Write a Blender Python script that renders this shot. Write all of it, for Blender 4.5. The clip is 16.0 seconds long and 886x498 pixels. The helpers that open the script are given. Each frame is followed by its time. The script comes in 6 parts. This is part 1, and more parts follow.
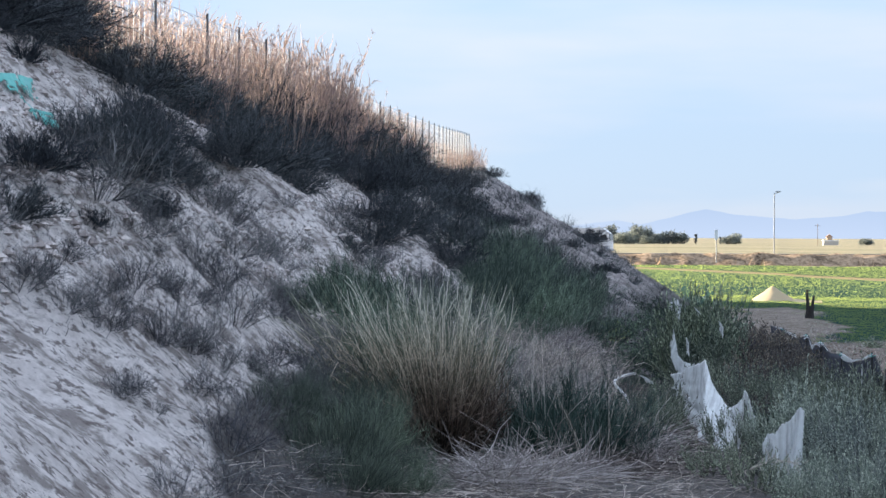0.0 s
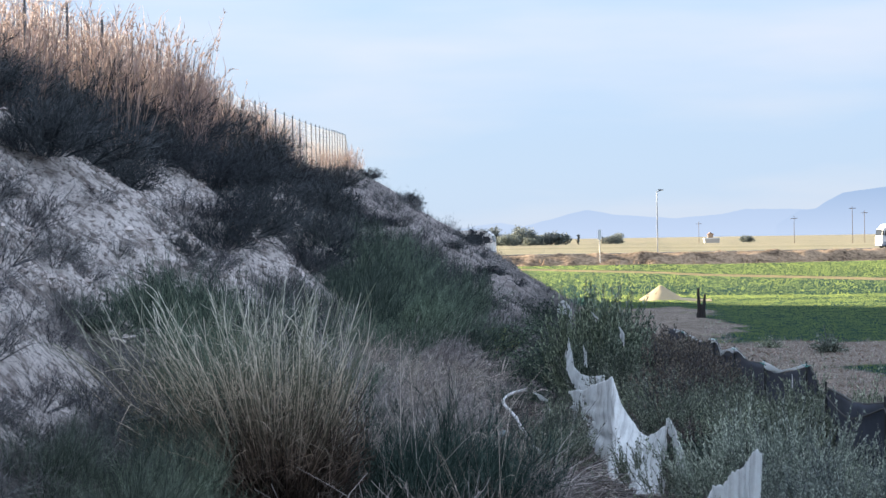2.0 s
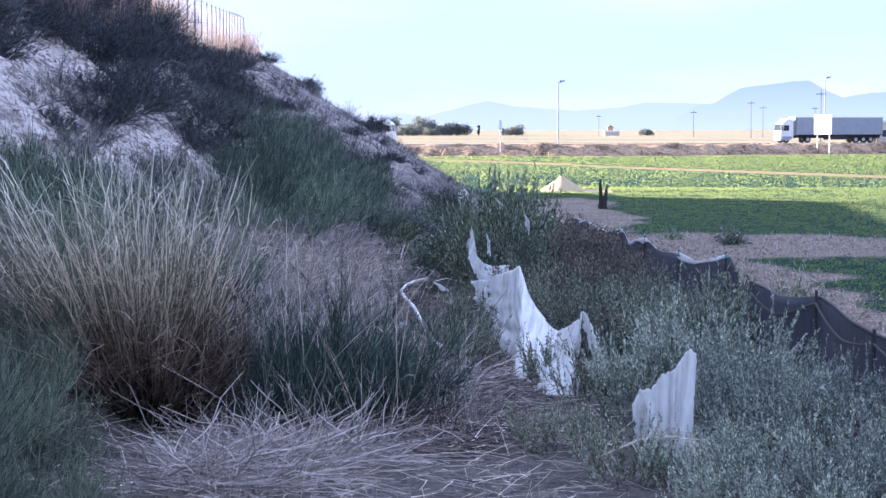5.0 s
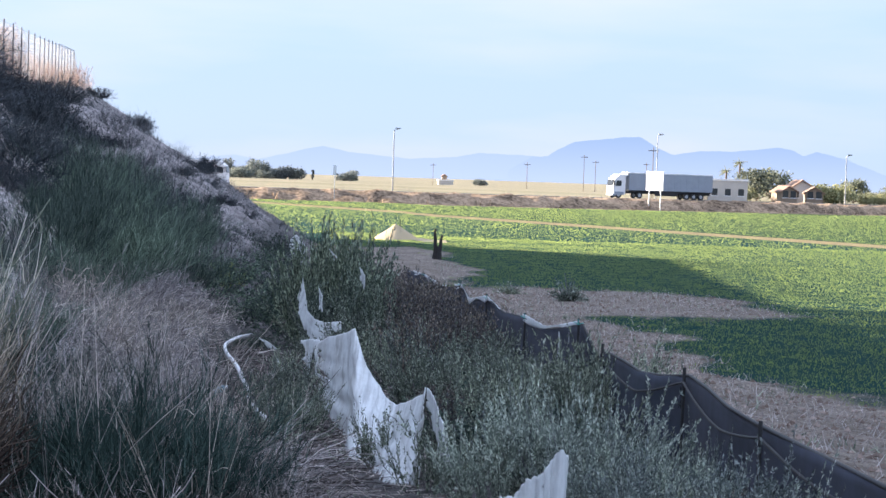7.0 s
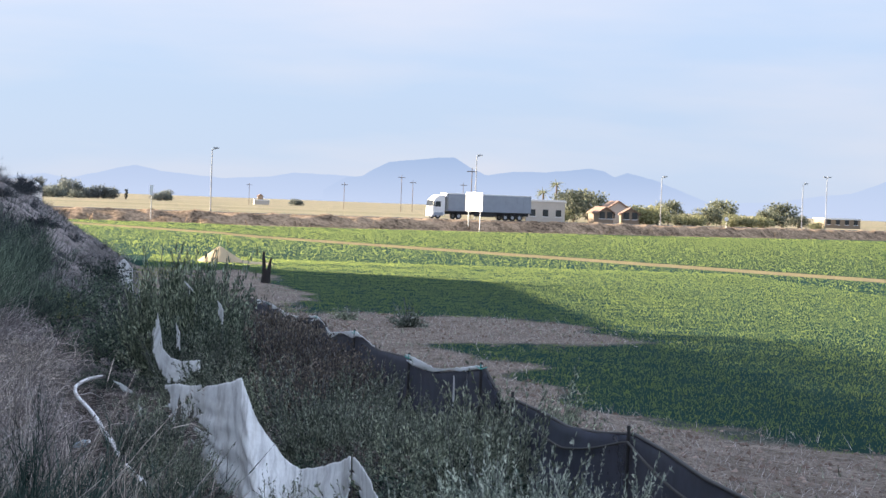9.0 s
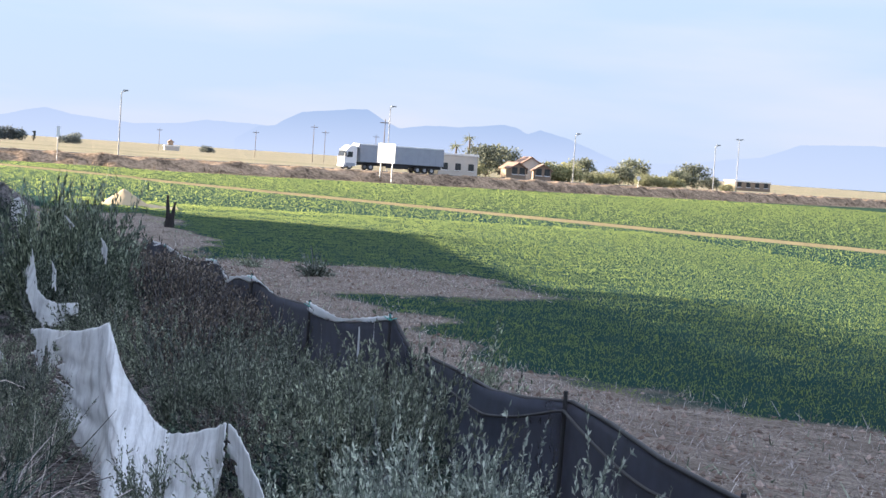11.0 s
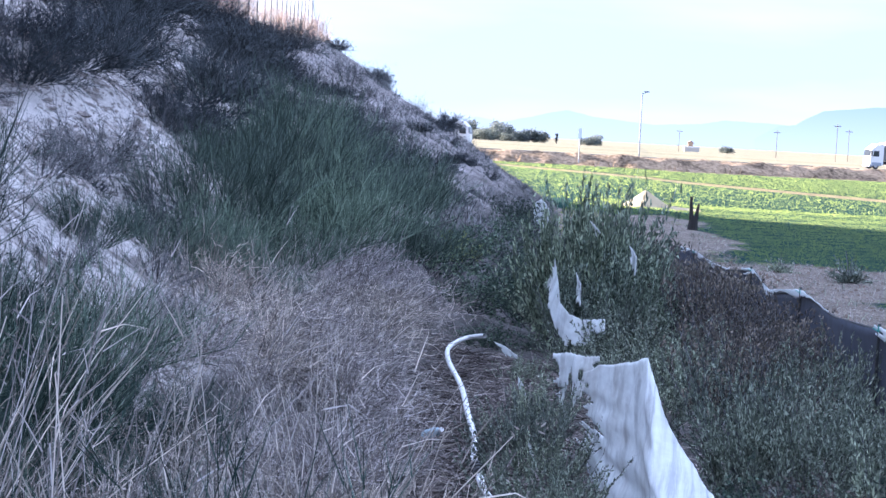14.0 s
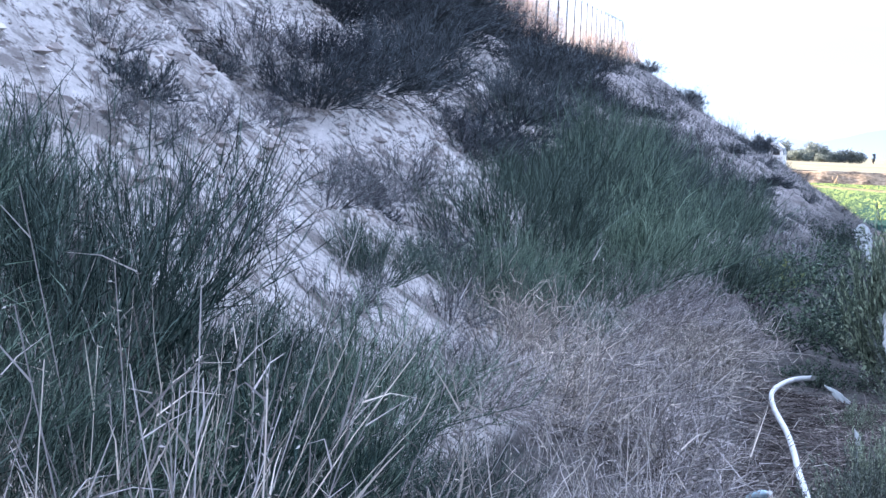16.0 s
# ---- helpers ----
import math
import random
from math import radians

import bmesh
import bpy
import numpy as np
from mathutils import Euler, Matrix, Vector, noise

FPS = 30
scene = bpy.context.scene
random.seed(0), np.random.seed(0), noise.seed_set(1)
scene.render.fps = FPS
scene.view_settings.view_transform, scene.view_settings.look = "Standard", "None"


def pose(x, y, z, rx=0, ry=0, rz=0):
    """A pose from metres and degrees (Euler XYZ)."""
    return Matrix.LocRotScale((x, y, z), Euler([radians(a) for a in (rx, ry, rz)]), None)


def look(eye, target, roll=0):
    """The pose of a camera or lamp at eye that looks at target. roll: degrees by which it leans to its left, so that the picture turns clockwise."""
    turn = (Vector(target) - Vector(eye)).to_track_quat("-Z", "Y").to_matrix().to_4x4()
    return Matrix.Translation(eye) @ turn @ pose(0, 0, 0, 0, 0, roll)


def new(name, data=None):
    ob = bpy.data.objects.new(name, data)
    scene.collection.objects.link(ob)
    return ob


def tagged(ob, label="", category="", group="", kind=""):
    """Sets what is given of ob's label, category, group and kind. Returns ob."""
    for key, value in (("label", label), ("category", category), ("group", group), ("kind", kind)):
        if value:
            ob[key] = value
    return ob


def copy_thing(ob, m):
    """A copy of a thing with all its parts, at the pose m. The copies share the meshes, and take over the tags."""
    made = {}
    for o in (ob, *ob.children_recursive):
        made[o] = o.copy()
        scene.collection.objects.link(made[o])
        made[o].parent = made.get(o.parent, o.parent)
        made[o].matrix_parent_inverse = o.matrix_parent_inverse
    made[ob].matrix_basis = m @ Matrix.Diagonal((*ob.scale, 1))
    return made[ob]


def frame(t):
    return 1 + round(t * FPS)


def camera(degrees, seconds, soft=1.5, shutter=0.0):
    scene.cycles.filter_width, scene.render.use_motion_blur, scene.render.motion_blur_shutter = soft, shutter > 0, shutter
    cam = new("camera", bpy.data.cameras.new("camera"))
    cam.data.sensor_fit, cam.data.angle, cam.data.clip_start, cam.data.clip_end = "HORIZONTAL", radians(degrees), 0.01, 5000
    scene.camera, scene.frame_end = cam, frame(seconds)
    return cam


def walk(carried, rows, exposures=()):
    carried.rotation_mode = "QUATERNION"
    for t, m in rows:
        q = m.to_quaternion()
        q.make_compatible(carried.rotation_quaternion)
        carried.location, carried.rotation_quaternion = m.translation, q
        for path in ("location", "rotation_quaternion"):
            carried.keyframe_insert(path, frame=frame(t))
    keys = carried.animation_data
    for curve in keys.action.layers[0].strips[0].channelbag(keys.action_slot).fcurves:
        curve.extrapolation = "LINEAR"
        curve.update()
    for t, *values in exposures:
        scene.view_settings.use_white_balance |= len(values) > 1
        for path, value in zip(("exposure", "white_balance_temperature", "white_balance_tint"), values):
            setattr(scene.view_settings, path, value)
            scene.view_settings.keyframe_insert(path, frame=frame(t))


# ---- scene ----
cam = camera(26.74, 16.0)
PATH = [
    (0, (0.375, -4.205, 4.082), (-1.387, 5.639, 4.011), 0.28),
    (0.5, (0.072, -0.796, 4.020), (-1.485, 9.082, 4.018), -0.01),
    (1, (-0.000, 0.000, 4.000), (-1.318, 9.913, 4.037), -0.33),
    (1.5, (-0.001, 0.012, 3.995), (-1.170, 9.943, 4.007), -0.69),
    (2, (-0.021, 0.024, 3.991), (-1.164, 9.958, 3.943), -0.94),
    (2.5, (-0.099, 0.099, 3.969), (-1.377, 10.017, 3.878), -1.10),
    (3, (-0.141, 0.208, 3.953), (-1.639, 10.094, 3.829), -1.19),
    (3.5, (-0.140, 0.474, 3.912), (-1.764, 10.340, 3.747), -1.02),
    (4, (-0.094, 0.874, 3.914), (-1.636, 10.750, 3.615), -0.80),
    (4.5, (-0.182, 1.256, 3.901), (-1.367, 11.172, 3.397), -0.49),
    (5, (-0.159, 1.623, 3.852), (-0.768, 11.584, 3.210), -0.08),
    (5.2, (-0.136, 1.850, 3.871), (-0.488, 11.820, 3.188), 0.13),
    (7.3, (-0.313, 3.679, 3.874), (-0.022, 13.671, 3.594), 1.91),
    (7.5, (-0.373, 3.875, 3.899), (-0.195, 13.872, 3.688), 2.12),
    (8, (-0.518, 4.258, 3.885), (-0.360, 14.256, 3.758), 2.22),
    (8.5, (-0.733, 4.668, 3.826), (-0.226, 14.653, 3.662), 2.03),
    (9, (-0.875, 5.174, 3.945), (0.403, 15.090, 3.704), 2.07),
    (9.2, (-0.846, 5.370, 3.916), (0.801, 15.231, 3.669), 2.14),
    (11.3, (-0.554, 7.574, 3.736), (1.166, 17.411, 3.203), 4.06),
    (11.5, (-0.581, 7.737, 3.741), (0.830, 17.619, 3.146), 3.91),
    (12, (-0.639, 8.242, 3.766), (0.029, 18.195, 3.065), 3.98),
    (12.5, (-0.722, 8.767, 3.736), (-0.630, 18.737, 2.962), 3.97),
    (13, (-0.842, 9.252, 3.719), (-1.239, 19.214, 2.943), 3.82),
    (13.5, (-0.828, 9.529, 3.712), (-1.604, 19.474, 3.013), 3.51),
    (14, (-0.676, 9.903, 3.677), (-1.662, 19.834, 3.048), 3.19),
    (14.5, (-0.718, 10.196, 3.637), (-1.952, 20.102, 3.043), 3.11),
    (15, (-0.854, 10.524, 3.675), (-2.474, 20.371, 3.036), 3.30),
    (15.5, (-0.908, 10.827, 3.646), (-3.051, 20.573, 2.995), 3.08),
    (16, (-0.899, 11.230, 3.675), (-3.523, 20.862, 3.089), 2.47),
]
walk(cam, [(t, look(eye, target, roll)) for t, eye, target, roll in PATH],
    [(0, 2.37, 6100, 12), (1.5, 2.32, 6100, 12), (4, 2.48, 5850, 17), (4.5, 2.5, 5650, 22), (5, 2.78, 5450, 27), (7.5, 2.4, 5950, 16), (9, 2.3, 6200, 16), (11.3, 2.48, 6000, 18), (12, 2.66, 5850, 21),
     (12.5, 2.68, 5700, 22), (13, 3.04, 5450, 18), (13.5, 2.98, 5400, 20), (14.5, 2.95, 5350, 21), (15.5, 2.92, 5400, 20), (16, 3.18, 5500, 17)])

# ---- light: low sun behind the bank, clear pale sky ----
SUN_DIR = Vector((-0.925, 0.38, 0.238)).normalized()
world = bpy.data.worlds.new("world")
scene.world = world
world.use_nodes = True
wn, wl = world.node_tree.nodes, world.node_tree.links
sky = wn.new("ShaderNodeTexSky")
sky.sky_type = "NISHITA"
sky.sun_disc = False
sky.sun_elevation = math.asin(SUN_DIR.z)
sky.sun_rotation = math.atan2(SUN_DIR.x, SUN_DIR.y)
sky.altitude, sky.air_density, sky.dust_density, sky.ozone_density = 100, 1.0, 0.3, 3.0
# thin bright haze with faint streaks of cloud over the whole sky
wc = wn.new("ShaderNodeTexCoord")
wm = wn.new("ShaderNodeMapping")
wm.inputs["Scale"].default_value = (1.2, 1.2, 7.0)
wl.new(wc.outputs["Generated"], wm.inputs["Vector"])
cloud = wn.new("ShaderNodeTexNoise")
cloud.inputs["Scale"].default_value, cloud.inputs["Detail"].default_value, cloud.inputs["Roughness"].default_value = 2.2, 5.0, 0.5
wl.new(wm.outputs[0], cloud.inputs["Vector"])
cr = wn.new("ShaderNodeValToRGB")
cr.color_ramp.elements[0].position, cr.color_ramp.elements[0].color = 0.42, (0.65, 0.805, 1.0, 1)
cr.color_ramp.elements[1].position, cr.color_ramp.elements[1].color = 0.68, (0.89, 0.91, 0.98, 1)
wl.new(cloud.outputs["Fac"], cr.inputs[0])
haze = wn.new("ShaderNodeBackground")
# brighter overhead, as thin cloud is
ws = wn.new("ShaderNodeSeparateXYZ")
wl.new(wc.outputs["Generated"], ws.inputs[0])
wr = wn.new("ShaderNodeMapRange")
wr.inputs[1].default_value, wr.inputs[2].default_value, wr.inputs[3].default_value, wr.inputs[4].default_value = 0.05, 0.85, 0.194, 0.37
wl.new(ws.outputs[2], wr.inputs[0])
wl.new(wr.outputs[0], haze.inputs[1])
wl.new(cr.outputs[0], haze.inputs[0])
wl.new(sky.outputs[0], wn["Background"].inputs[0])
wn["Background"].inputs[1].default_value = 0.026
wx = wn.new("ShaderNodeMixShader")
wx.inputs[0].default_value = 0.8
wl.new(wn["Background"].outputs[0], wx.inputs[1])
wl.new(haze.outputs[0], wx.inputs[2])
wl.new(wx.outputs[0], wn["World Output"].inputs[0])
sun = new("sun", bpy.data.lights.new("sun", "SUN"))
sun.data.energy, sun.data.angle, sun.data.color = 5.0, radians(0.5), (1.0, 0.84, 0.6)
sun.rotation_euler = SUN_DIR.to_track_quat("Z", "Y").to_euler()


# ---- materials ----
def material(name, rough=0.85):
    m = bpy.data.materials.new(name)
    m.use_nodes = True
    b = m.node_tree.nodes["Principled BSDF"]
    b.inputs["Roughness"].default_value = rough
    return m, m.node_tree.nodes, m.node_tree.links, b


def grain(nodes, links, coord, scale, detail=4.0, rough=0.6):
    n = nodes.new("ShaderNodeTexNoise")
    n.inputs["Scale"].default_value, n.inputs["Detail"].default_value, n.inputs["Roughness"].default_value = scale, detail, rough
    links.new(coord, n.inputs["Vector"])
    return n.outputs["Fac"]


def ramp(nodes, links, fac, *stops):
    r = nodes.new("ShaderNodeValToRGB")
    while len(r.color_ramp.elements) < len(stops):
        r.color_ramp.elements.new(0.5)
    for e, (p, c) in zip(r.color_ramp.elements, stops):
        e.position, e.color = p, (*c, 1)
    links.new(fac, r.inputs[0])
    return r.outputs[0]


def mixed(nodes, links, fac, a, b, mode="MIX"):
    m = nodes.new("ShaderNodeMix")
    m.data_type, m.blend_type = "RGBA", mode
    for socket, v in ((m.inputs[0], fac), (m.inputs[6], a), (m.inputs[7], b)):
        if isinstance(v, (int, float)):
            socket.default_value = v
        elif isinstance(v, tuple):
            socket.default_value = (*v, 1)
        else:
            links.new(v, socket)
    return m.outputs[2]


def bumped(nodes, links, bsdf, height, strength, distance):
    b = nodes.new("ShaderNodeBump")
    b.inputs["Strength"].default_value, b.inputs["Distance"].default_value = strength, distance
    links.new(height, b.inputs["Height"])
    links.new(b.outputs[0], bsdf.inputs["Normal"])


def plain(name, colour, rough=0.7, metal=0.0, vary=0.25, scale=8.0, see=0.0):
    """A colour with grain at two scales; see: how much light passes through."""
    m, n, l, b = material(name, rough)
    c = n.new("ShaderNodeTexCoord").outputs["Object"]
    f1, f2 = grain(n, l, c, scale), grain(n, l, c, scale * 9)
    lo, hi = tuple(v * (1 - vary) for v in colour), tuple(min(1, v * (1 + vary)) for v in colour)
    one = ramp(n, l, f1, (0.3, lo), (0.7, hi))
    two = ramp(n, l, f2, (0.25, tuple(v * 0.8 for v in lo)), (0.75, hi))
    l.new(mixed(n, l, 0.4, one, two), b.inputs["Base Color"])
    b.inputs["Metallic"].default_value = metal
    bumped(n, l, b, f2, 0.25, 0.01)
    if see:
        t = n.new("ShaderNodeBsdfTranslucent")
        t.inputs["Color"].default_value = (*hi, 1)
        x = n.new("ShaderNodeMixShader")
        x.inputs[0].default_value = see
        l.new(b.outputs[0], x.inputs[1])
        l.new(t.outputs[0], x.inputs[2])
        l.new(x.outputs[0], n["Material Output"].inputs[0])
    return m


def leafy(name, low, high, see=0.3, rough=0.7, glow=(1, 1, 1), apart=0.0):
    """Leaves and stalks: each piece has its own shade, each plant its own tone."""
    m, n, l, b = material(name, rough)
    b.inputs["Specular IOR Level"].default_value = 0.12
    g = n.new("ShaderNodeNewGeometry").outputs["Random Per Island"]
    o = n.new("ShaderNodeObjectInfo").outputs["Random"]
    mid = tuple(0.7 * a + 0.3 * c for a, c in zip(low, high))
    col = ramp(n, l, g, (0.0, low), (0.6, mid), (1.0, high))
    tint = ramp(n, l, o, (0.0, (0.75 - apart, 0.75 - apart, 0.8 - apart)), (1.0, (1.15 + apart, 1.1 + apart, 1.0 + apart)))
    col = mixed(n, l, 1.0, col, tint, "MULTIPLY")
    l.new(col, b.inputs["Base Color"])
    if see:
        t = n.new("ShaderNodeBsdfTranslucent")
        l.new(mixed(n, l, 1.0, col, glow, "MULTIPLY"), t.inputs["Color"])
        x = n.new("ShaderNodeMixShader")
        x.inputs[0].default_value = see
        l.new(b.outputs[0], x.inputs[1])
        l.new(t.outputs[0], x.inputs[2])
        l.new(x.outputs[0], n["Material Output"].inputs[0])
    return m


# ---- the ground: bank, path, bare strip, field, road embankment, plain ----
def smooth(a, b, v):
    t = np.clip((v - a) / (b - a), 0, 1)
    return t * t * (3 - 2 * t)


def ripple(x, y, s, seed=0.0):
    """Cheap smooth noise from sines, about -1 to 1."""
    x, y = x * s + seed, y * s - seed * 1.7
    return (np.sin(1.0 * x + 1.3 * np.sin(0.9 * y)) + np.sin(1.27 * y + 1.1 * np.sin(1.13 * x + 2)) + np.sin(0.7 * (x + y) + 1.7 * np.sin(0.6 * (x - y)))) / 3


def crest_x(y):
    return -7.0 - 0.0967 * y - 1.5 * smooth(28, 16, y) - 1.0 * smooth(70, 118, y)


def field_edge(x):
    return 262 + 0.45 * np.maximum(x, 0) + 0.0018 * np.maximum(x, 0) ** 2 + 0.1 * np.minimum(x, 0)


def ground_z(x, y):
    x, y = np.asarray(x, float), np.asarray(y, float)
    base = np.maximum(2.45 - 0.041 * np.maximum(y, 0), 0) - 0.15 * np.maximum(x - 1.2, 0)
    base = np.log1p(np.exp(np.clip(base * 6, -30, 30))) / 6
    base = base + 0.03 * ripple(x, y, 2.3) * smooth(30, 0, np.abs(x))
    # the bank, cut by gullies that run straight down it
    iso = -2.98 - 0.054 * y
    up = iso - x
    along = y + 0.25 * x
    spur = np.abs(np.sin(along * 0.42 + 0.8 * np.sin(along * 0.17 + 1))) ** 0.7 - 0.6
    top = crest_x(y)
    rise = np.clip((iso - x) / np.maximum(iso - top, 1), 0, 1)
    steep = 0.62 + 0.2 * smooth(27, 15, y) + 0.065 * smooth(22, 28, y) * smooth(54, 40, y)
    rough = (1.0 * (1 - 0.6 * smooth(42, 60, y)) * spur + 0.16 * ripple(x * 0.7, y, 0.8) + 0.1 * ripple(x * 0.3, y, 2.1, 4) - 0.2 * np.abs(ripple(x * 0.22, y, 1.9, 9)) - 0.1 * np.abs(ripple(x * 0.3, y, 4.3, 2))
        + 0.05 * np.abs(ripple(x * 0.8, y, 7.3, 6)) + 0.045 * ripple(x * 0.6, y, 13.0, 5) + 0.03 * ripple(x, y, 27.0, 1) - 0.35 * smooth(42, 60, y) * np.abs(ripple(x * 0.12, y + 0.5 * x, 0.75, 3)))
    bank = 2.72 + steep * up + rough * np.sin(np.pi * np.clip(rise, 0.06 + 0.24 * smooth(42, 60, y), 1)) ** 0.7
    plateau = 2.72 + steep * (iso - top) + 0.05 * (top - x)
    k = 0.35
    bank = -k * np.log(np.exp(np.clip(-bank / k, -60, 60)) + np.exp(np.clip(-plateau / k, -60, 60)))
    # the bank ends far off, and its top is a wide plateau
    end = smooth(128, 112, y + 0.25 * (x + 19))
    bank = bank * end - 3 * (1 - end)
    k = 0.18
    near = k * np.log(np.exp(np.clip(base / k, -100, 100)) + np.exp(np.clip(bank / k, -100, 100)))
    # the road's embankment and the plain beyond
    d = y - field_edge(x)
    far = 1.5 * smooth(14, 15, d)
    return near + far


def spaced(lo, hi, step, far, grow=1.25):
    v = list(np.arange(lo, hi + 1e-6, step))
    s, a = step, hi
    while a < far:
        s *= grow
        a += s
        v.append(a)
    s, a = step, lo
    while a > -far:
        s *= grow
        a -= s
        v.insert(0, a)
    return np.array(v)


def grid_mesh(name, xs, ys, zs):
    X, Y = np.meshgrid(xs, ys)
    co = np.stack([X.ravel(), Y.ravel(), zs.ravel()], 1)
    nx, ny = len(xs), len(ys)
    i = (np.arange(ny - 1)[:, None] * nx + np.arange(nx - 1)).ravel()
    quads = np.stack([i, i + 1, i + 1 + nx, i + nx], 1)
    me = bpy.data.meshes.new(name)
    me.from_pydata(co.tolist(), [], quads.tolist())
    me.polygons.foreach_set("use_smooth", np.ones(len(quads), bool))
    return me


def ground_material():
    m, n, l, b = material("ground", 1.0)
    b.inputs["Specular IOR Level"].default_value = 0.05
    c = n.new("ShaderNodeNewGeometry").outputs["Position"]

    def attr(name):
        a = n.new("ShaderNodeAttribute")
        a.attribute_name = name
        return a.outputs["Fac"]

    def edge(name, wobble, scale=1.5):
        """A mask with a ragged edge."""
        f = grain(n, l, c, scale, 6.0)
        s = n.new("ShaderNodeMath")
        s.operation = "MULTIPLY_ADD"
        l.new(f, s.inputs[0])
        s.inputs[1].default_value = wobble
        l.new(attr(name), s.inputs[2])
        r = n.new("ShaderNodeMapRange")
        r.inputs[1].default_value, r.inputs[2].default_value = 0.5 + wobble * 0.35, 0.5 + wobble * 0.65
        l.new(s.outputs[0], r.inputs[0])
        return r.outputs[0]

    f1, f2, f3, f4 = grain(n, l, c, 0.5, 5), grain(n, l, c, 3.0, 6), grain(n, l, c, 14.0, 6, 0.7), grain(n, l, c, 0.06, 4)
    mp = n.new("ShaderNodeMapping")
    mp.inputs["Scale"].default_value = (0.8, 1.3, 1.5)
    l.new(c, mp.inputs["Vector"])
    streak, speck = grain(n, l, mp.outputs[0], 2.6, 8, 0.68), grain(n, l, mp.outputs[0], 9.0, 5, 0.7)
    chalk = mixed(n, l, 0.5, ramp(n, l, f2, (0.3, (0.48, 0.43, 0.41)), (0.6, (0.84, 0.78, 0.76))), ramp(n, l, f3, (0.32, (0.5, 0.45, 0.43)), (0.6, (0.88, 0.82, 0.8))))
    chalk = mixed(n, l, ramp(n, l, streak, (0.41, (0.85, 0.85, 0.85)), (0.5, (0, 0, 0))), chalk, (0.27, 0.235, 0.22))
    chalk = mixed(n, l, ramp(n, l, speck, (0.41, (0.9, 0.9, 0.9)), (0.46, (0, 0, 0))), chalk, (0.2, 0.17, 0.16))
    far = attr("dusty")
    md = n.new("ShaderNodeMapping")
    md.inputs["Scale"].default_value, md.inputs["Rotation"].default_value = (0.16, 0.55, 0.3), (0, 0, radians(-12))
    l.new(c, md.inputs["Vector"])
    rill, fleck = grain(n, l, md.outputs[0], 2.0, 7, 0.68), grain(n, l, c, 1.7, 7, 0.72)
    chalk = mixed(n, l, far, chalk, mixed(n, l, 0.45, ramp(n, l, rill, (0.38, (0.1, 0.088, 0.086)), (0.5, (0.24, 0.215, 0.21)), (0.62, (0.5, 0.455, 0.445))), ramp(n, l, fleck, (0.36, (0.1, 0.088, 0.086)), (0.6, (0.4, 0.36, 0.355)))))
    litter = mixed(n, l, 0.5, ramp(n, l, f2, (0.3, (0.045, 0.042, 0.043)), (0.7, (0.185, 0.17, 0.168))), ramp(n, l, f3, (0.35, (0.034, 0.032, 0.033)), (0.7, (0.33, 0.31, 0.3))))
    soil = mixed(n, l, ramp(n, l, f1, (0.35, (0.5, 0.5, 0.5)), (0.65, (0, 0, 0))), mixed(n, l, 0.55, ramp(n, l, f2, (0.38, (0.1, 0.082, 0.066)), (0.62, (0.4, 0.34, 0.285))), ramp(n, l, f3, (0.4, (0.06, 0.05, 0.042)), (0.62, (0.52, 0.45, 0.385)))), (0.12, 0.096, 0.08))
    crop = mixed(n, l, 0.45, ramp(n, l, f1, (0.3, (0.011, 0.042, 0.038)), (0.7, (0.015, 0.05, 0.042))), ramp(n, l, f3, (0.3, (0.01, 0.038, 0.036)), (0.7, (0.017, 0.054, 0.044))))
    crop = mixed(n, l, ramp(n, l, f4, (0.4, (0, 0, 0)), (0.7, (0.5, 0.5, 0.5))), crop, (0.022, 0.052, 0.03))
    mq = n.new("ShaderNodeMapping")
    mq.inputs["Scale"].default_value, mq.inputs["Rotation"].default_value = (0.15, 1.0, 1.0), (0, 0, radians(-14))
    l.new(c, mq.inputs["Vector"])
    band = grain(n, l, mq.outputs[0], 0.035, 4)
    stubble = mixed(n, l, 0.35, ramp(n, l, band, (0.4, (0.19, 0.195, 0.125)), (0.5, (0.32, 0.28, 0.21)), (0.62, (0.21, 0.21, 0.135))), ramp(n, l, f1, (0.3, (0.2, 0.16, 0.09)), (0.7, (0.3, 0.25, 0.15))))
    weeds = mixed(n, l, 0.5, ramp(n, l, f1, (0.35, (0.12, 0.09, 0.06)), (0.65, (0.42, 0.31, 0.21))), ramp(n, l, f2, (0.3, (0.1, 0.08, 0.05)), (0.7, (0.4, 0.3, 0.2))))
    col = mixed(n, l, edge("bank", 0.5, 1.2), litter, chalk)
    col = mixed(n, l, edge("soil", 0.4, 0.8), col, soil)
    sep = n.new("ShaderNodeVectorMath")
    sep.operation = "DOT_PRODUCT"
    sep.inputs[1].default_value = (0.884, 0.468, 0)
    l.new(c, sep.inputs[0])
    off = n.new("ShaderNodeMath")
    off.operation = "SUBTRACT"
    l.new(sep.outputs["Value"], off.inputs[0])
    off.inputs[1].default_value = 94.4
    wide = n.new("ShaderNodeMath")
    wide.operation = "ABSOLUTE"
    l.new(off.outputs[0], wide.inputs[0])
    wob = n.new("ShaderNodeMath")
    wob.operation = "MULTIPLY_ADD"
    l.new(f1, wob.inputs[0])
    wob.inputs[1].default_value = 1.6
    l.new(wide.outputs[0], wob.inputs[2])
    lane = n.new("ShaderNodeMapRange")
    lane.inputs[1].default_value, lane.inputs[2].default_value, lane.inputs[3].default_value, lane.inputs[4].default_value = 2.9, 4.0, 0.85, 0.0
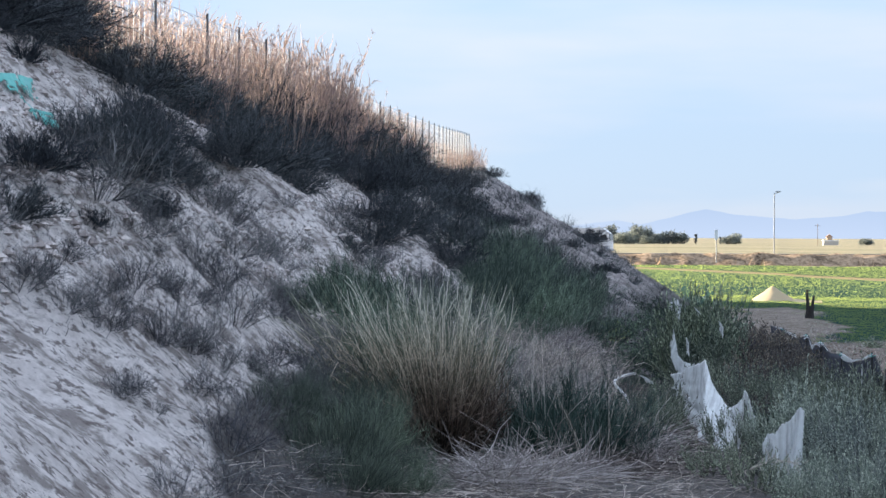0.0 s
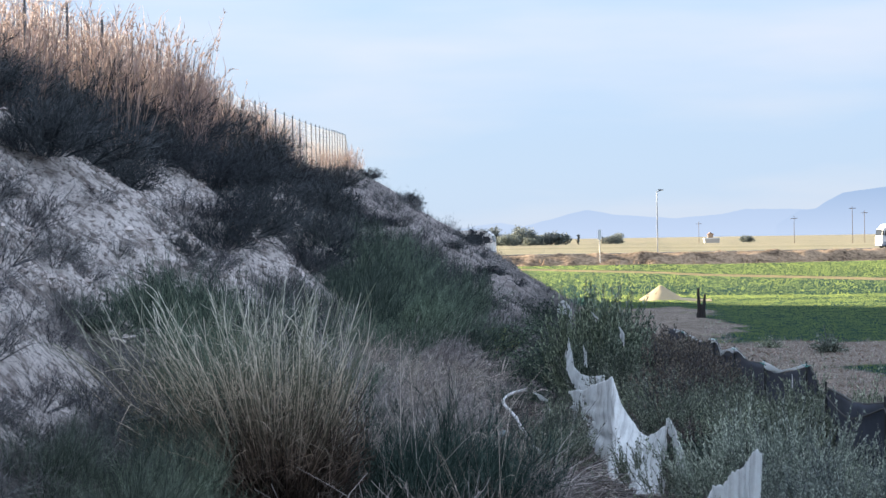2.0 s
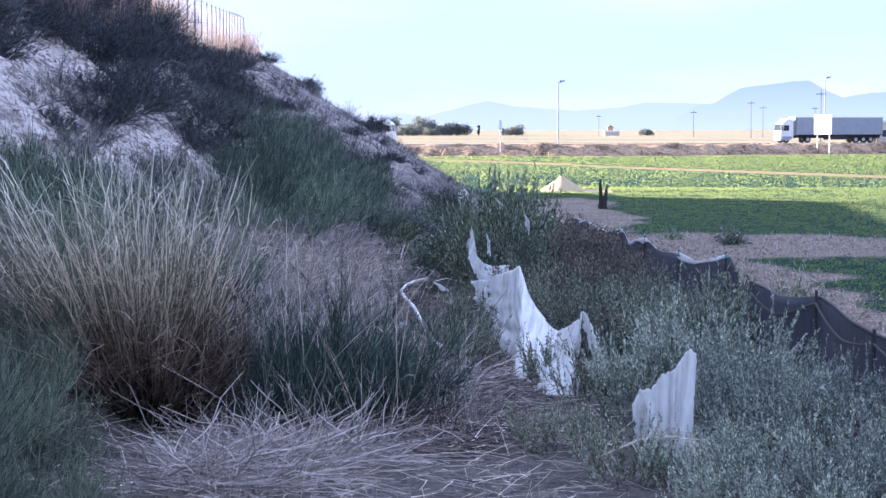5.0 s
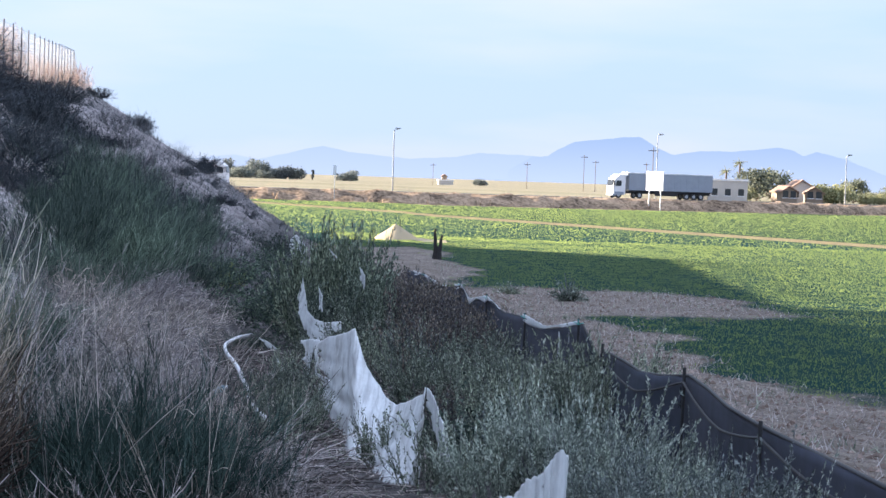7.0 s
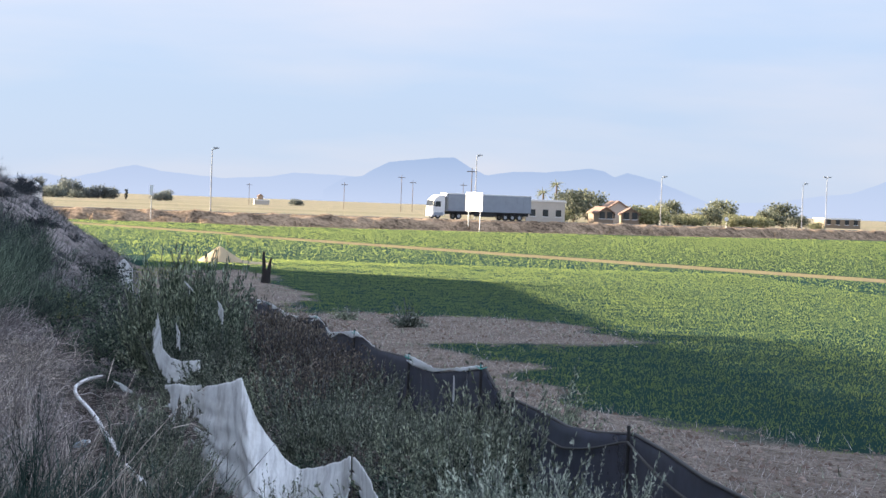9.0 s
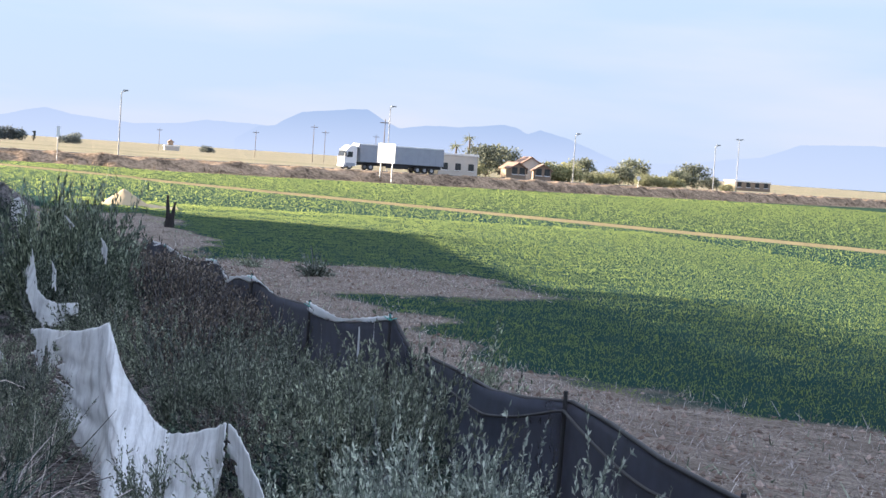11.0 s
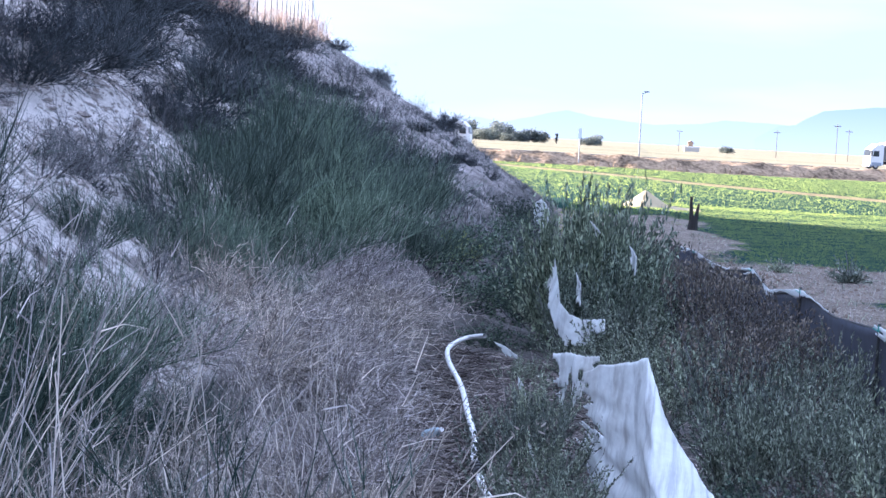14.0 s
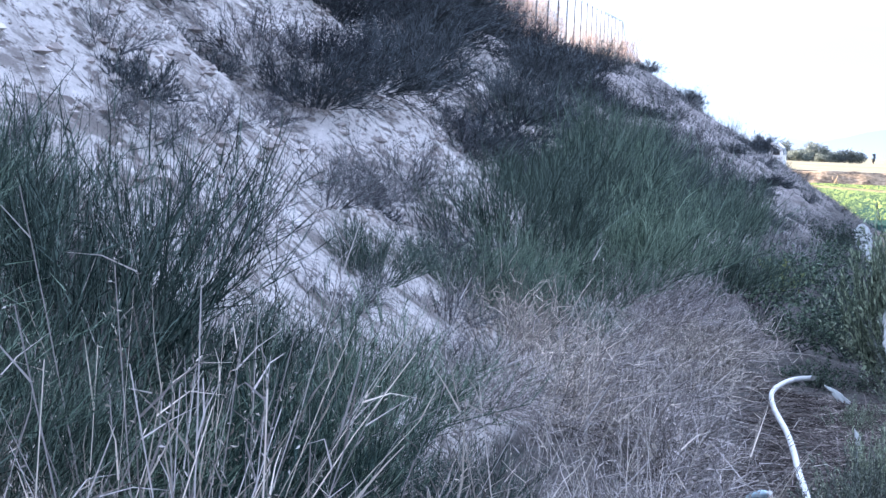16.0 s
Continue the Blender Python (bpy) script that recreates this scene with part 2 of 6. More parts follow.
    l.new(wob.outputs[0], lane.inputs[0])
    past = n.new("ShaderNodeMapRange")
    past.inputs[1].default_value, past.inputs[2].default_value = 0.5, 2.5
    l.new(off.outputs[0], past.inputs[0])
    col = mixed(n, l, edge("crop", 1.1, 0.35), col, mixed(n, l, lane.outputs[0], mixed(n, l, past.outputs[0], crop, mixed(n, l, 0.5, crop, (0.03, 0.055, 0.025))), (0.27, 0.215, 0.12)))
    col = mixed(n, l, edge("verge", 0.5, 0.4), col, weeds)
    col = mixed(n, l, edge("plain", 0.3, 0.2), col, stubble)
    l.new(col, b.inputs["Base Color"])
    bumped(n, l, b, mixed(n, l, 0.5, mixed(n, l, 0.5, f2, speck), f3), 1.0, 0.17)
    return m


def crop_depth(x, y):
    """How far inside the sown field a place lies: bare along the net, in a tongue and round the stump."""
    side = x - 6.4 - 0.62 * np.maximum(41 - y, 0) + 30 * smooth(60, 85, y)
    tongue = 7 * (np.hypot((x - 4.6) / 8.6, (y - 63) / 6.8) - 1)
    stump = 5 * (np.hypot((x - 0.2) / 3.2, (y - 84) / 17) - 1)
    return np.minimum(np.minimum(side, tongue), stump) + 1.5 * ripple(x, y * 0.6, 0.55, 2) + 0.9 * ripple(x, y * 0.7, 1.3, 4)


def build_ground():
    xs = spaced(-11.5, 3.0, 0.13, 4600, 1.12)
    ys = spaced(6.0, 44.0, 0.13, 4600, 1.022)
    X, Y = np.meshgrid(xs, ys)
    Z = ground_z(X, Y)
    ob = new("ground", grid_mesh("ground", xs, ys, Z))
    iso = -2.98 - 0.054 * Y
    d = Y - field_edge(X)
    masks = {
        "bank": np.maximum(smooth(-1.5, -0.5, iso - X - 1.1 * smooth(15, 12.5, Y) * (0.5 + 0.5 * smooth(6.5, 8.5, Y))) * (1 - 0.85 * smooth(20.5, 18, Y) * smooth(12, 14, Y) * smooth(1.6, 0.4, iso - X)), 0.9 * smooth(0.4, 1.8, Z) * smooth(50, 60, Y)) * (1 - 0.4 * smooth(40, 60, Y)) * smooth(180, 150, Y),
        "soil": np.maximum(smooth(1.2, 2.2, X + 0.02 * Y) * smooth(-5, 5, Y), smooth(50, 62, Y) * smooth(-7, -3, X) * smooth(0.35, 0.12, Z)),
        "crop": smooth(-1.6, 1.6, crop_depth(X, Y))
        * np.maximum(smooth(-3, -1, X), smooth(98, 108, Y)) * np.maximum(smooth(0.8, 0.3, Z), smooth(10, 11, X)),
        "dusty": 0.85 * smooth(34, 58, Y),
        "verge": smooth(10, 12, d),
        "plain": smooth(14, 18, d),
    }
    for name, v in masks.items():
        a = ob.data.attributes.new(name, "FLOAT", "POINT")
        a.data.foreach_set("value", np.clip(v, 0, 1).astype(np.float32).ravel())
    ob.data.materials.append(ground_material())
    return tagged(ob, "pale eroded bank, dry path, bare soil and green crop field", "ground", kind="structure")


ground = build_ground()


# ---- helpers for things ----
def part(name, bm, mat, parent, label=""):
    me = bpy.data.meshes.new(name)
    bm.to_mesh(me)
    bm.free()
    return part_mesh(name, me, mat, parent, label)


def part_mesh(name, me, mat, parent, label="", kind=""):
    if not me.materials:
        me.materials.append(mat)
    ob = new(name, me)
    ob.parent = parent
    return tagged(ob, label, kind=kind)


def thing(name, label, category, m=None, group=""):
    ob = tagged(new(name), label, category, group)
    if m is not None:
        ob.matrix_basis = m
    return ob


def gz(x, y):
    return float(ground_z(x, y))


def tube(bm, a, b, r0, r1=None, n=6):
    """A tapered round bar from a to b."""
    a, b = Vector(a), Vector(b)
    r1 = r0 if r1 is None else r1
    q = (b - a).to_track_quat("Z", "Y")
    ring = lambda c, r: [bm.verts.new(c + q @ Vector((r * math.cos(2 * math.pi * i / n), r * math.sin(2 * math.pi * i / n), 0))) for i in range(n)]
    lo, hi = ring(a, r0), ring(b, r1)
    for i in range(n):
        bm.faces.new((lo[i], lo[(i + 1) % n], hi[(i + 1) % n], hi[i]))
    bm.faces.new(lo[::-1])
    bm.faces.new(hi)


def cord(points, r, n=6):
    """A round cord through many points, in one piece."""
    bm, rings = bmesh.new(), []
    for i, c in enumerate(points):
        way = Vector(points[min(i + 1, len(points) - 1)]) - Vector(points[max(i - 1, 0)])
        side = way.cross(Vector((0, 0, 1))).normalized()
        up = side.cross(way).normalized()
        rings.append([bm.verts.new(Vector(c) + r * (math.cos(2 * math.pi * k / n) * side + math.sin(2 * math.pi * k / n) * up)) for k in range(n)])
    for a, b in zip(rings, rings[1:]):
        for k in range(n):
            bm.faces.new((a[k], a[(k + 1) % n], b[(k + 1) % n], b[k])).smooth = True
    bm.faces.new(rings[0][::-1])
    bm.faces.new(rings[-1])
    return bm


def box(bm, lo, hi, bevel=0.0):
    v = [bm.verts.new((x, y, z)) for z in (lo[2], hi[2]) for y in (lo[1], hi[1]) for x in (lo[0], hi[0])]
    fs = [bm.faces.new([v[i] for i in f]) for f in ((0, 2, 3, 1), (4, 5, 7, 6), (0, 1, 5, 4), (2, 6, 7, 3), (0, 4, 6, 2), (1, 3, 7, 5))]
    if bevel:
        bmesh.ops.bevel(bm, geom=list({e for f in fs for e in f.edges}), offset=bevel, segments=2, affect="EDGES")


def prism(bm, outline, y0, y1):
    """An outline in x and z, pulled from y0 to y1."""
    lo, hi = [bm.verts.new((x, y0, z)) for x, z in outline], [bm.verts.new((x, y1, z)) for x, z in outline]
    n = len(lo)
    for i in range(n):
        bm.faces.new((lo[i], lo[(i + 1) % n], hi[(i + 1) % n], hi[i]))
    bm.faces.new(lo[::-1])
    bm.faces.new(hi)
    bmesh.ops.recalc_face_normals(bm, faces=bm.faces)


class Soup:
    """Many small loose pieces gathered into one mesh."""

    def __init__(self):
        self.v, self.f, self.n = [], [], 0

    def add(self, verts, faces):
        self.v.append(verts.reshape(-1, 3))
        self.f += (faces + self.n).tolist()
        self.n += verts.size // 3

    def mesh(self, name):
        me = bpy.data.meshes.new(name)
        me.from_pydata(np.concatenate(self.v).tolist(), [], self.f)
        me.polygons.foreach_set("use_smooth", np.ones(len(self.f), bool))
        return me


def unit(v):
    return v / np.maximum(np.linalg.norm(v, axis=-1, keepdims=True), 1e-9)


class Strands:
    """Bent strands: base, way, length and bend of each."""

    def __init__(self, base, way, length, bend):
        self.base, self.way, self.length, self.bend = base, unit(way), length, bend

    def at(self, i, s):
        s, L = s[:, None], self.length[i][:, None]
        return self.base[i] + self.way[i] * L * s + self.bend[i] * L * s * s

    def along(self, i, s):
        return unit(self.way[i] + 2 * self.bend[i] * s[:, None])

    def ribbons(self, soup, rng, width, segs, taper=0.15, wave=0.0):
        n = len(self.base)
        side = unit(np.cross(self.way, rng.normal(size=(n, 3))))
        rows, phase, sway = [], rng.uniform(0, 6.28, (n, 1)), unit(np.cross(self.way, rng.normal(size=(n, 3))))
        for k in range(segs + 1):
            s = np.full(n, k / segs)
            p, w = self.at(np.arange(n), s), (width * (1 - (1 - taper) * k / segs))
            p = p + sway * wave * self.length[:, None] * np.sin(phase + 2.3 * k) * min(k, 2) / 2
            w = np.broadcast_to(w, (n,))[:, None] / 2
            rows += [p - side * w, p + side * w]
        v = np.stack(rows, 1)
        q = np.concatenate([np.array([[0, 1, 3, 2]]) + 2 * k for k in range(segs)])
        soup.add(v, (np.arange(n)[:, None, None] * (2 * segs + 2) + q).reshape(-1, 4))

    def twigs(self, rng, each, spread, lo, hi, start=0.25, droop=0.0, up=0.0):
        """Smaller strands that leave these."""
        i = np.repeat(np.arange(len(self.base)), each)
        s = rng.uniform(start, 1, len(i))
        way = self.along(i, s) + spread * rng.normal(size=(len(i), 3)) + np.array([0, 0, up])
        bend = 0.25 * rng.normal(size=(len(i), 3)) + np.array([0, 0, -droop])
        return Strands(self.at(i, s), way, rng.uniform(lo, hi, len(i)), bend)

    def leaves(self, soup, rng, each, lo, hi, wide=0.4, start=0.2, loose=0.9):
        i = np.repeat(np.arange(len(self.base)), each)
        s = rng.uniform(start, 1.0, len(i))
        p, a = self.at(i, s), unit(self.along(i, s) + loose * rng.normal(size=(len(i), 3)))
        side = unit(np.cross(a, rng.normal(size=a.shape)))
        fold = np.cross(a, side) * 0.15
        L = rng.uniform(lo, hi, len(i))[:, None]
        v = np.stack([p, p + L * (0.5 * a + wide * side + fold), p + L * a, p + L * (0.5 * a - wide * side + fold)], 1)
        soup.add(v, (np.arange(len(i))[:, None] * 4 + np.arange(4)))


def fan(rng, n, radius, tilt, lo, hi, droop, wild=0.15):
    """Strands that rise from a round foot and lean outwards."""
    a, r = rng.uniform(0, 2 * np.pi, n), np.sqrt(rng.uniform(0, 1, n))
    out = np.stack([np.cos(a), np.sin(a), np.zeros(n)], 1)
    lean = np.radians(tilt) * r * rng.uniform(0.6, 1.2, n)
    way = out * np.sin(lean)[:, None] + np.array([0, 0, 1.0]) * np.cos(lean)[:, None] + wild * rng.normal(size=(n, 3))
    L = rng.uniform(lo, hi, n)
    bend = out * (droop * rng.uniform(0.1, 1, n))[:, None] * 0.6 - np.array([0, 0, 1.0]) * (droop * rng.uniform(0.1, 1, n) * (0.4 + r))[:, None]
    return Strands(out * (radius * r)[:, None], way, L, bend)


def standing(x, y, scale=1.0, tall=1.0, turn=0.0, sink=0.05):
    m = pose(x, y, gz(x, y) - sink, 0, 0, turn)
    return m @ Matrix.Diagonal((scale, scale, scale * tall, 1))


def planted(proto, x, y, scale=1.0, tall=1.0, turn=0.0, sink=0.05, label=""):
    ob = copy_thing(proto, Matrix())
    ob.matrix_basis = standing(x, y, scale, tall, turn, sink)
    if label:
        ob["label"] = label
    return ob


steel = plain("galvanised_steel", (0.42, 0.43, 0.44), 0.45, 0.8)
grey_pole = plain("grey_pole", (0.27, 0.28, 0.29), 0.6, 0.2)
white_paint = plain("white_paint", (0.78, 0.79, 0.8), 0.45, vary=0.06)
black_rubber = plain("black_rubber", (0.03, 0.03, 0.032), 0.8)
grey_curtain = plain("grey_curtain", (0.3, 0.335, 0.39), 0.5, vary=0.1, scale=1.0)
dark_glass = plain("dark_glass", (0.03, 0.035, 0.04), 0.1)
asphalt = plain("asphalt", (0.06, 0.06, 0.062), 0.9, scale=0.5)
render_wall = plain("rendered_wall", (0.5, 0.47, 0.43), 0.9, vary=0.1, scale=0.5)
ochre_wall = plain("ochre_wall", (0.26, 0.2, 0.145), 0.9, vary=0.15, scale=0.5)
roof_tile = plain("roof_tile", (0.22, 0.14, 0.1), 0.85, scale=0.7)
bark = plain("bark", (0.12, 0.09, 0.07), 0.95)


# ---- distance: mountains, plain, road ----
def polar(azimuth, distance):
    a = radians(azimuth)
    return -0.87 + distance * math.sin(a), 5.2 + distance * math.cos(a)


def mountain_range(name, label, profile, distance, depth, colour):
    """A far ridge, its miles of haze painted into a glowing colour."""
    m, n, l, b = material(name, 1.0)
    c = n.new("ShaderNodeNewGeometry").outputs["Position"]
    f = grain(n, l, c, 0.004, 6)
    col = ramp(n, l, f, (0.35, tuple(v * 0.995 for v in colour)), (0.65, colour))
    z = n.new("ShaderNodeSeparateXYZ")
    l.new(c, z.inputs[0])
    # painted haze thickens towards the foot
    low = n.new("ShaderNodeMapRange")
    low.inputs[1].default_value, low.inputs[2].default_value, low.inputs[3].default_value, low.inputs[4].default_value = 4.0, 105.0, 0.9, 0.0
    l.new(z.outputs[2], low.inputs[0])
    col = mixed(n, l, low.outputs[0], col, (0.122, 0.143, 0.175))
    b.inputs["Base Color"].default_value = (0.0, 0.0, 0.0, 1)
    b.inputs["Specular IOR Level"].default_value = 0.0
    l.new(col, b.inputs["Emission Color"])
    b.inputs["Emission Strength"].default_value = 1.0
    rng = np.random.default_rng(5)
    az = np.arange(profile[0][0], profile[-1][0], 0.06)
    px, pz = zip(*profile)
    top = np.interp(az, px, pz) + 0.012 * np.convolve(rng.normal(size=len(az)), np.ones(5) / 5, "same")
    bm = bmesh.new()
    rows = []
    for k, (f_, back) in enumerate(((0.0, -1.0), (0.45, -0.55), (0.8, -0.2), (1.0, 0.0), (0.5, 1.0))):
        row = []
        for a, h in zip(az, top):
            d = distance + depth * back
            x, y = polar(a, d)
            row.append(bm.verts.new((x, y, (1.0 if k == 0 else 4.0 + d * math.tan(radians(max(h, 0.0) * f_ - 0.04 * (1 - f_)))))))
        rows.append(row)
    for r0, r1 in zip(rows, rows[1:]):
        for i in range(len(r0) - 1):
            bm.faces.new((r0[i], r0[i + 1], r1[i + 1], r1[i])).smooth = True
    me = bpy.data.meshes.new(name)
    bm.to_mesh(me)
    bm.free()
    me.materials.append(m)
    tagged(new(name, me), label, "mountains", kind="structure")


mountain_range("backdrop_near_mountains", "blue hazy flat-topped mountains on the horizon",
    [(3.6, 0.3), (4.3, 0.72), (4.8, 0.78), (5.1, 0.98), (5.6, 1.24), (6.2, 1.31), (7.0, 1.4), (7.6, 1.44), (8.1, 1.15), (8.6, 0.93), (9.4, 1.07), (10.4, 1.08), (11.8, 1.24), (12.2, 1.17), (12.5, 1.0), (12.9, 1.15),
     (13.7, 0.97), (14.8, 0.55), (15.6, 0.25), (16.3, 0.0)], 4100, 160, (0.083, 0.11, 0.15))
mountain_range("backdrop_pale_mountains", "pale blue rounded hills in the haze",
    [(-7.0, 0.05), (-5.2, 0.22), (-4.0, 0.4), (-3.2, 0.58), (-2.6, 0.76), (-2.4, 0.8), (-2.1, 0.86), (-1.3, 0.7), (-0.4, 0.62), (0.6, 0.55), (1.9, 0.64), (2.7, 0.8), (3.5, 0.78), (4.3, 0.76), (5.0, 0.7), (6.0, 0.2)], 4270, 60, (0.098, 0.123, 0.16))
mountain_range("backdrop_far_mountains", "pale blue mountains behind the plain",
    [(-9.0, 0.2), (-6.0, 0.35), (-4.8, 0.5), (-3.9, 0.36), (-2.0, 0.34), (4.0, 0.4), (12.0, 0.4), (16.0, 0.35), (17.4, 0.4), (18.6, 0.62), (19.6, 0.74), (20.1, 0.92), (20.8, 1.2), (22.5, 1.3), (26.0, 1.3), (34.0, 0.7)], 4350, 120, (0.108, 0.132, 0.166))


def build_road():
    bm = bmesh.new()
    xs = np.arange(-160, 330, 10.0)
    for x0, x1 in zip(xs, xs[1:]):
        p = [(x0, float(field_edge(x0)) + 11), (x1, float(field_edge(x1)) + 11), (x1, float(field_edge(x1)) + 19), (x0, float(field_edge(x0)) + 19)]
        lo = [bm.verts.new((x, y, 1.45)) for x, y in p]
        hi = [bm.verts.new((x, y, 1.62)) for x, y in p]
        bm.faces.new(hi)
        for i in range(4):
            bm.faces.new((lo[i], lo[(i + 1) % 4], hi[(i + 1) % 4], hi[i]))
    me = bpy.data.meshes.new("road")
    bm.to_mesh(me)
    bm.free()
    me.materials.append(asphalt)
    tagged(new("road", me), "grey asphalt road on a low embankment", "road", kind="structure")


def build_embankment():
    """The weedy slope between field and road."""
    xs, ds = np.arange(-170, 340, 1.0), np.array([-4, -3, -2.2, -1.5, -0.8, 0, 0.7, 1.4, 2.1, 3, 4, 5, 6, 7.5, 9, 12, 20, 27.0])
    X, D = np.meshgrid(xs, ds)
    Y = field_edge(X) + D
    z = 1.54 * smooth(0.2, 5.0, D) + 0.02 + 0.38 * ripple(X, Y, 1.1, 3) * smooth(0, 2, D) * smooth(9, 6, D) + 0.12 * ripple(X, Y, 3.7, 1) * smooth(0, 2, D) * smooth(10, 7, D)
    me = grid_mesh("embankment", xs, ds, z)
    me.vertices.foreach_set("co", np.stack([X.ravel(), Y.ravel(), z.ravel()], 1).ravel())
    for name, v in (("path", smooth(-3.6, -2.6, D) * smooth(-0.2, -1.0, D)), ("green", smooth(-2.6, -3.4, D))):
        a = me.attributes.new(name, "FLOAT", "POINT")
        a.data.foreach_set("value", v.astype(np.float32).ravel())
    m, n, l, b = material("embankment", 1.0)
    b.inputs["Specular IOR Level"].default_value = 0.05
    c = n.new("ShaderNodeNewGeometry").outputs["Position"]
    f1, f2 = grain(n, l, c, 0.35, 5), grain(n, l, c, 2.0, 6)
    col = mixed(n, l, 0.5, ramp(n, l, f1, (0.38, (0.07, 0.05, 0.034)), (0.6, (0.46, 0.33, 0.215))), ramp(n, l, f2, (0.38, (0.05, 0.036, 0.026)), (0.62, (0.46, 0.335, 0.23))))
    for name, tint in (("path", (0.3, 0.25, 0.18)), ("green", (0.09, 0.13, 0.05))):
        a = n.new("ShaderNodeAttribute")
        a.attribute_name = name
        col = mixed(n, l, a.outputs["Fac"], col, tint)
    l.new(col, b.inputs["Base Color"])
    bumped(n, l, b, f2, 0.8, 0.2)
    me.materials.append(m)
    tagged(new("embankment", me), "low weedy brown embankment below the road", "embankment", kind="structure")


build_embankment()
build_road()


def on_road(azimuth, offset):
    """Where a line of sight meets the road's lane that lies that far behind the field's edge."""
    for d in np.arange(200, 600, 0.25):
        x, y = polar(azimuth, d)
        if y > float(field_edge(x)) + offset:
            return x, y
    return polar(azimuth, 500)


def street_lamp(azimuth, offset, height, double=False):
    x, y = on_road(azimuth, offset)
    e = thing("street_lamp", "tall grey steel street lamp beside the road", "street lamp", pose(x, y, gz(x, y)), "lamps along the road")
    bm = bmesh.new()
    tube(bm, (0, 0, -0.2), (0, 0, height), 0.1, 0.06, 8)
    part("pole", bm, grey_pole, e)
    for s in ((1, -1) if double else (1,)):
        bm = bmesh.new()
        tube(bm, (0, 0, height - 0.1), (0.7 * s, 0, height + 0.15), 0.05, 0.05, 6)
        arm = part("arm", bm, steel, e)
        bm = bmesh.new()
        box(bm, (0.5 * s - 0.35, -0.15, height + 0.1), (0.5 * s + 0.45, 0.15, height + 0.3), 0.05)
        part("lantern", bm, steel, e)


for az, off, h, dbl in ((0.19, 9, 10.4, False), (8.28, 21, 10.4, False), (13.96, 10, 9.8, False), (18.2, 10, 10.0, False), (18.9, 40, 11.0, True)):
    street_lamp(az, off, h, dbl)


def sign_board():
    x, y = polar(8.25, 281)
    e = thing("sign_board", "white rectangular sign board on two steel posts", "sign", pose(x, y, gz(x, y), 0, 0, -42))
    for px in (-1.0, 1.1):
        bm = bmesh.new()
        tube(bm, (px, 0.1, -0.3), (px, 0.1, 5.9), 0.08, 0.08, 8)
        part("post", bm, steel, e)
    bm = bmesh.new()
    box(bm, (-1.55, -0.04, 3.0), (1.55, 0.04, 5.9), 0.02)
    panel = part("panel", bm, plain("sign_white", (0.9, 0.9, 0.9), 0.5, vary=0.03), e)
    grey = plain("grey_lettering", (0.3, 0.36, 0.42), 0.6)
    for x0, x1, z0, z1 in ((-0.5, 0.9, 5.0, 5.35), (-0.15, 0.2, 3.7, 4.2), (-0.25, 0.3, 3.4, 3.55)):
        bm = bmesh.new()
        box(bm, (x0, -0.05, z0), (x1, -0.042, z1))
        part("lettering_bar", bm, grey, panel)


sign_board()


def road_sign(azimuth, offset, height, round_plate):
    x, y = on_road(azimuth, offset)
    e = thing("road_sign", "small white road sign on a steel post" if not round_plate else "round road sign seen from its pale back", "road sign", pose(x, y, gz(x, y)))
    bm = bmesh.new()
    tube(bm, (0, 0, -0.3), (0, 0, height), 0.06, 0.06, 8)
    part("post", bm, steel, e)
    bm = bmesh.new()
    if round_plate:
        tube(bm, (0, -0.1, height - 0.3), (0, -0.06, height - 0.3), 0.38, 0.38, 24)
    else:
        box(bm, (-0.22, -0.1, height - 1.4), (0.22, -0.06, height), 0.01)
    part("plate", bm, white_paint, e)


road_sign(-1.6, 2, 5.0, False)
road_sign(15.95, 4, 3.4, True)


# ---- the trucks on the road ----
def wheel(parent, x, y, r):
    bm = bmesh.new()
    tube(bm, (x, y - 0.16, r), (x, y + 0.16, r), r, r, 20)
    tyre = part("wheel", bm, black_rubber, parent)
    bm = bmesh.new()
    tube(bm, (x, y - 0.19, r), (x, y - 0.165, r), r * 0.55, r * 0.5, 14)
    part("rim", bm, steel, tyre, "pale steel rim")


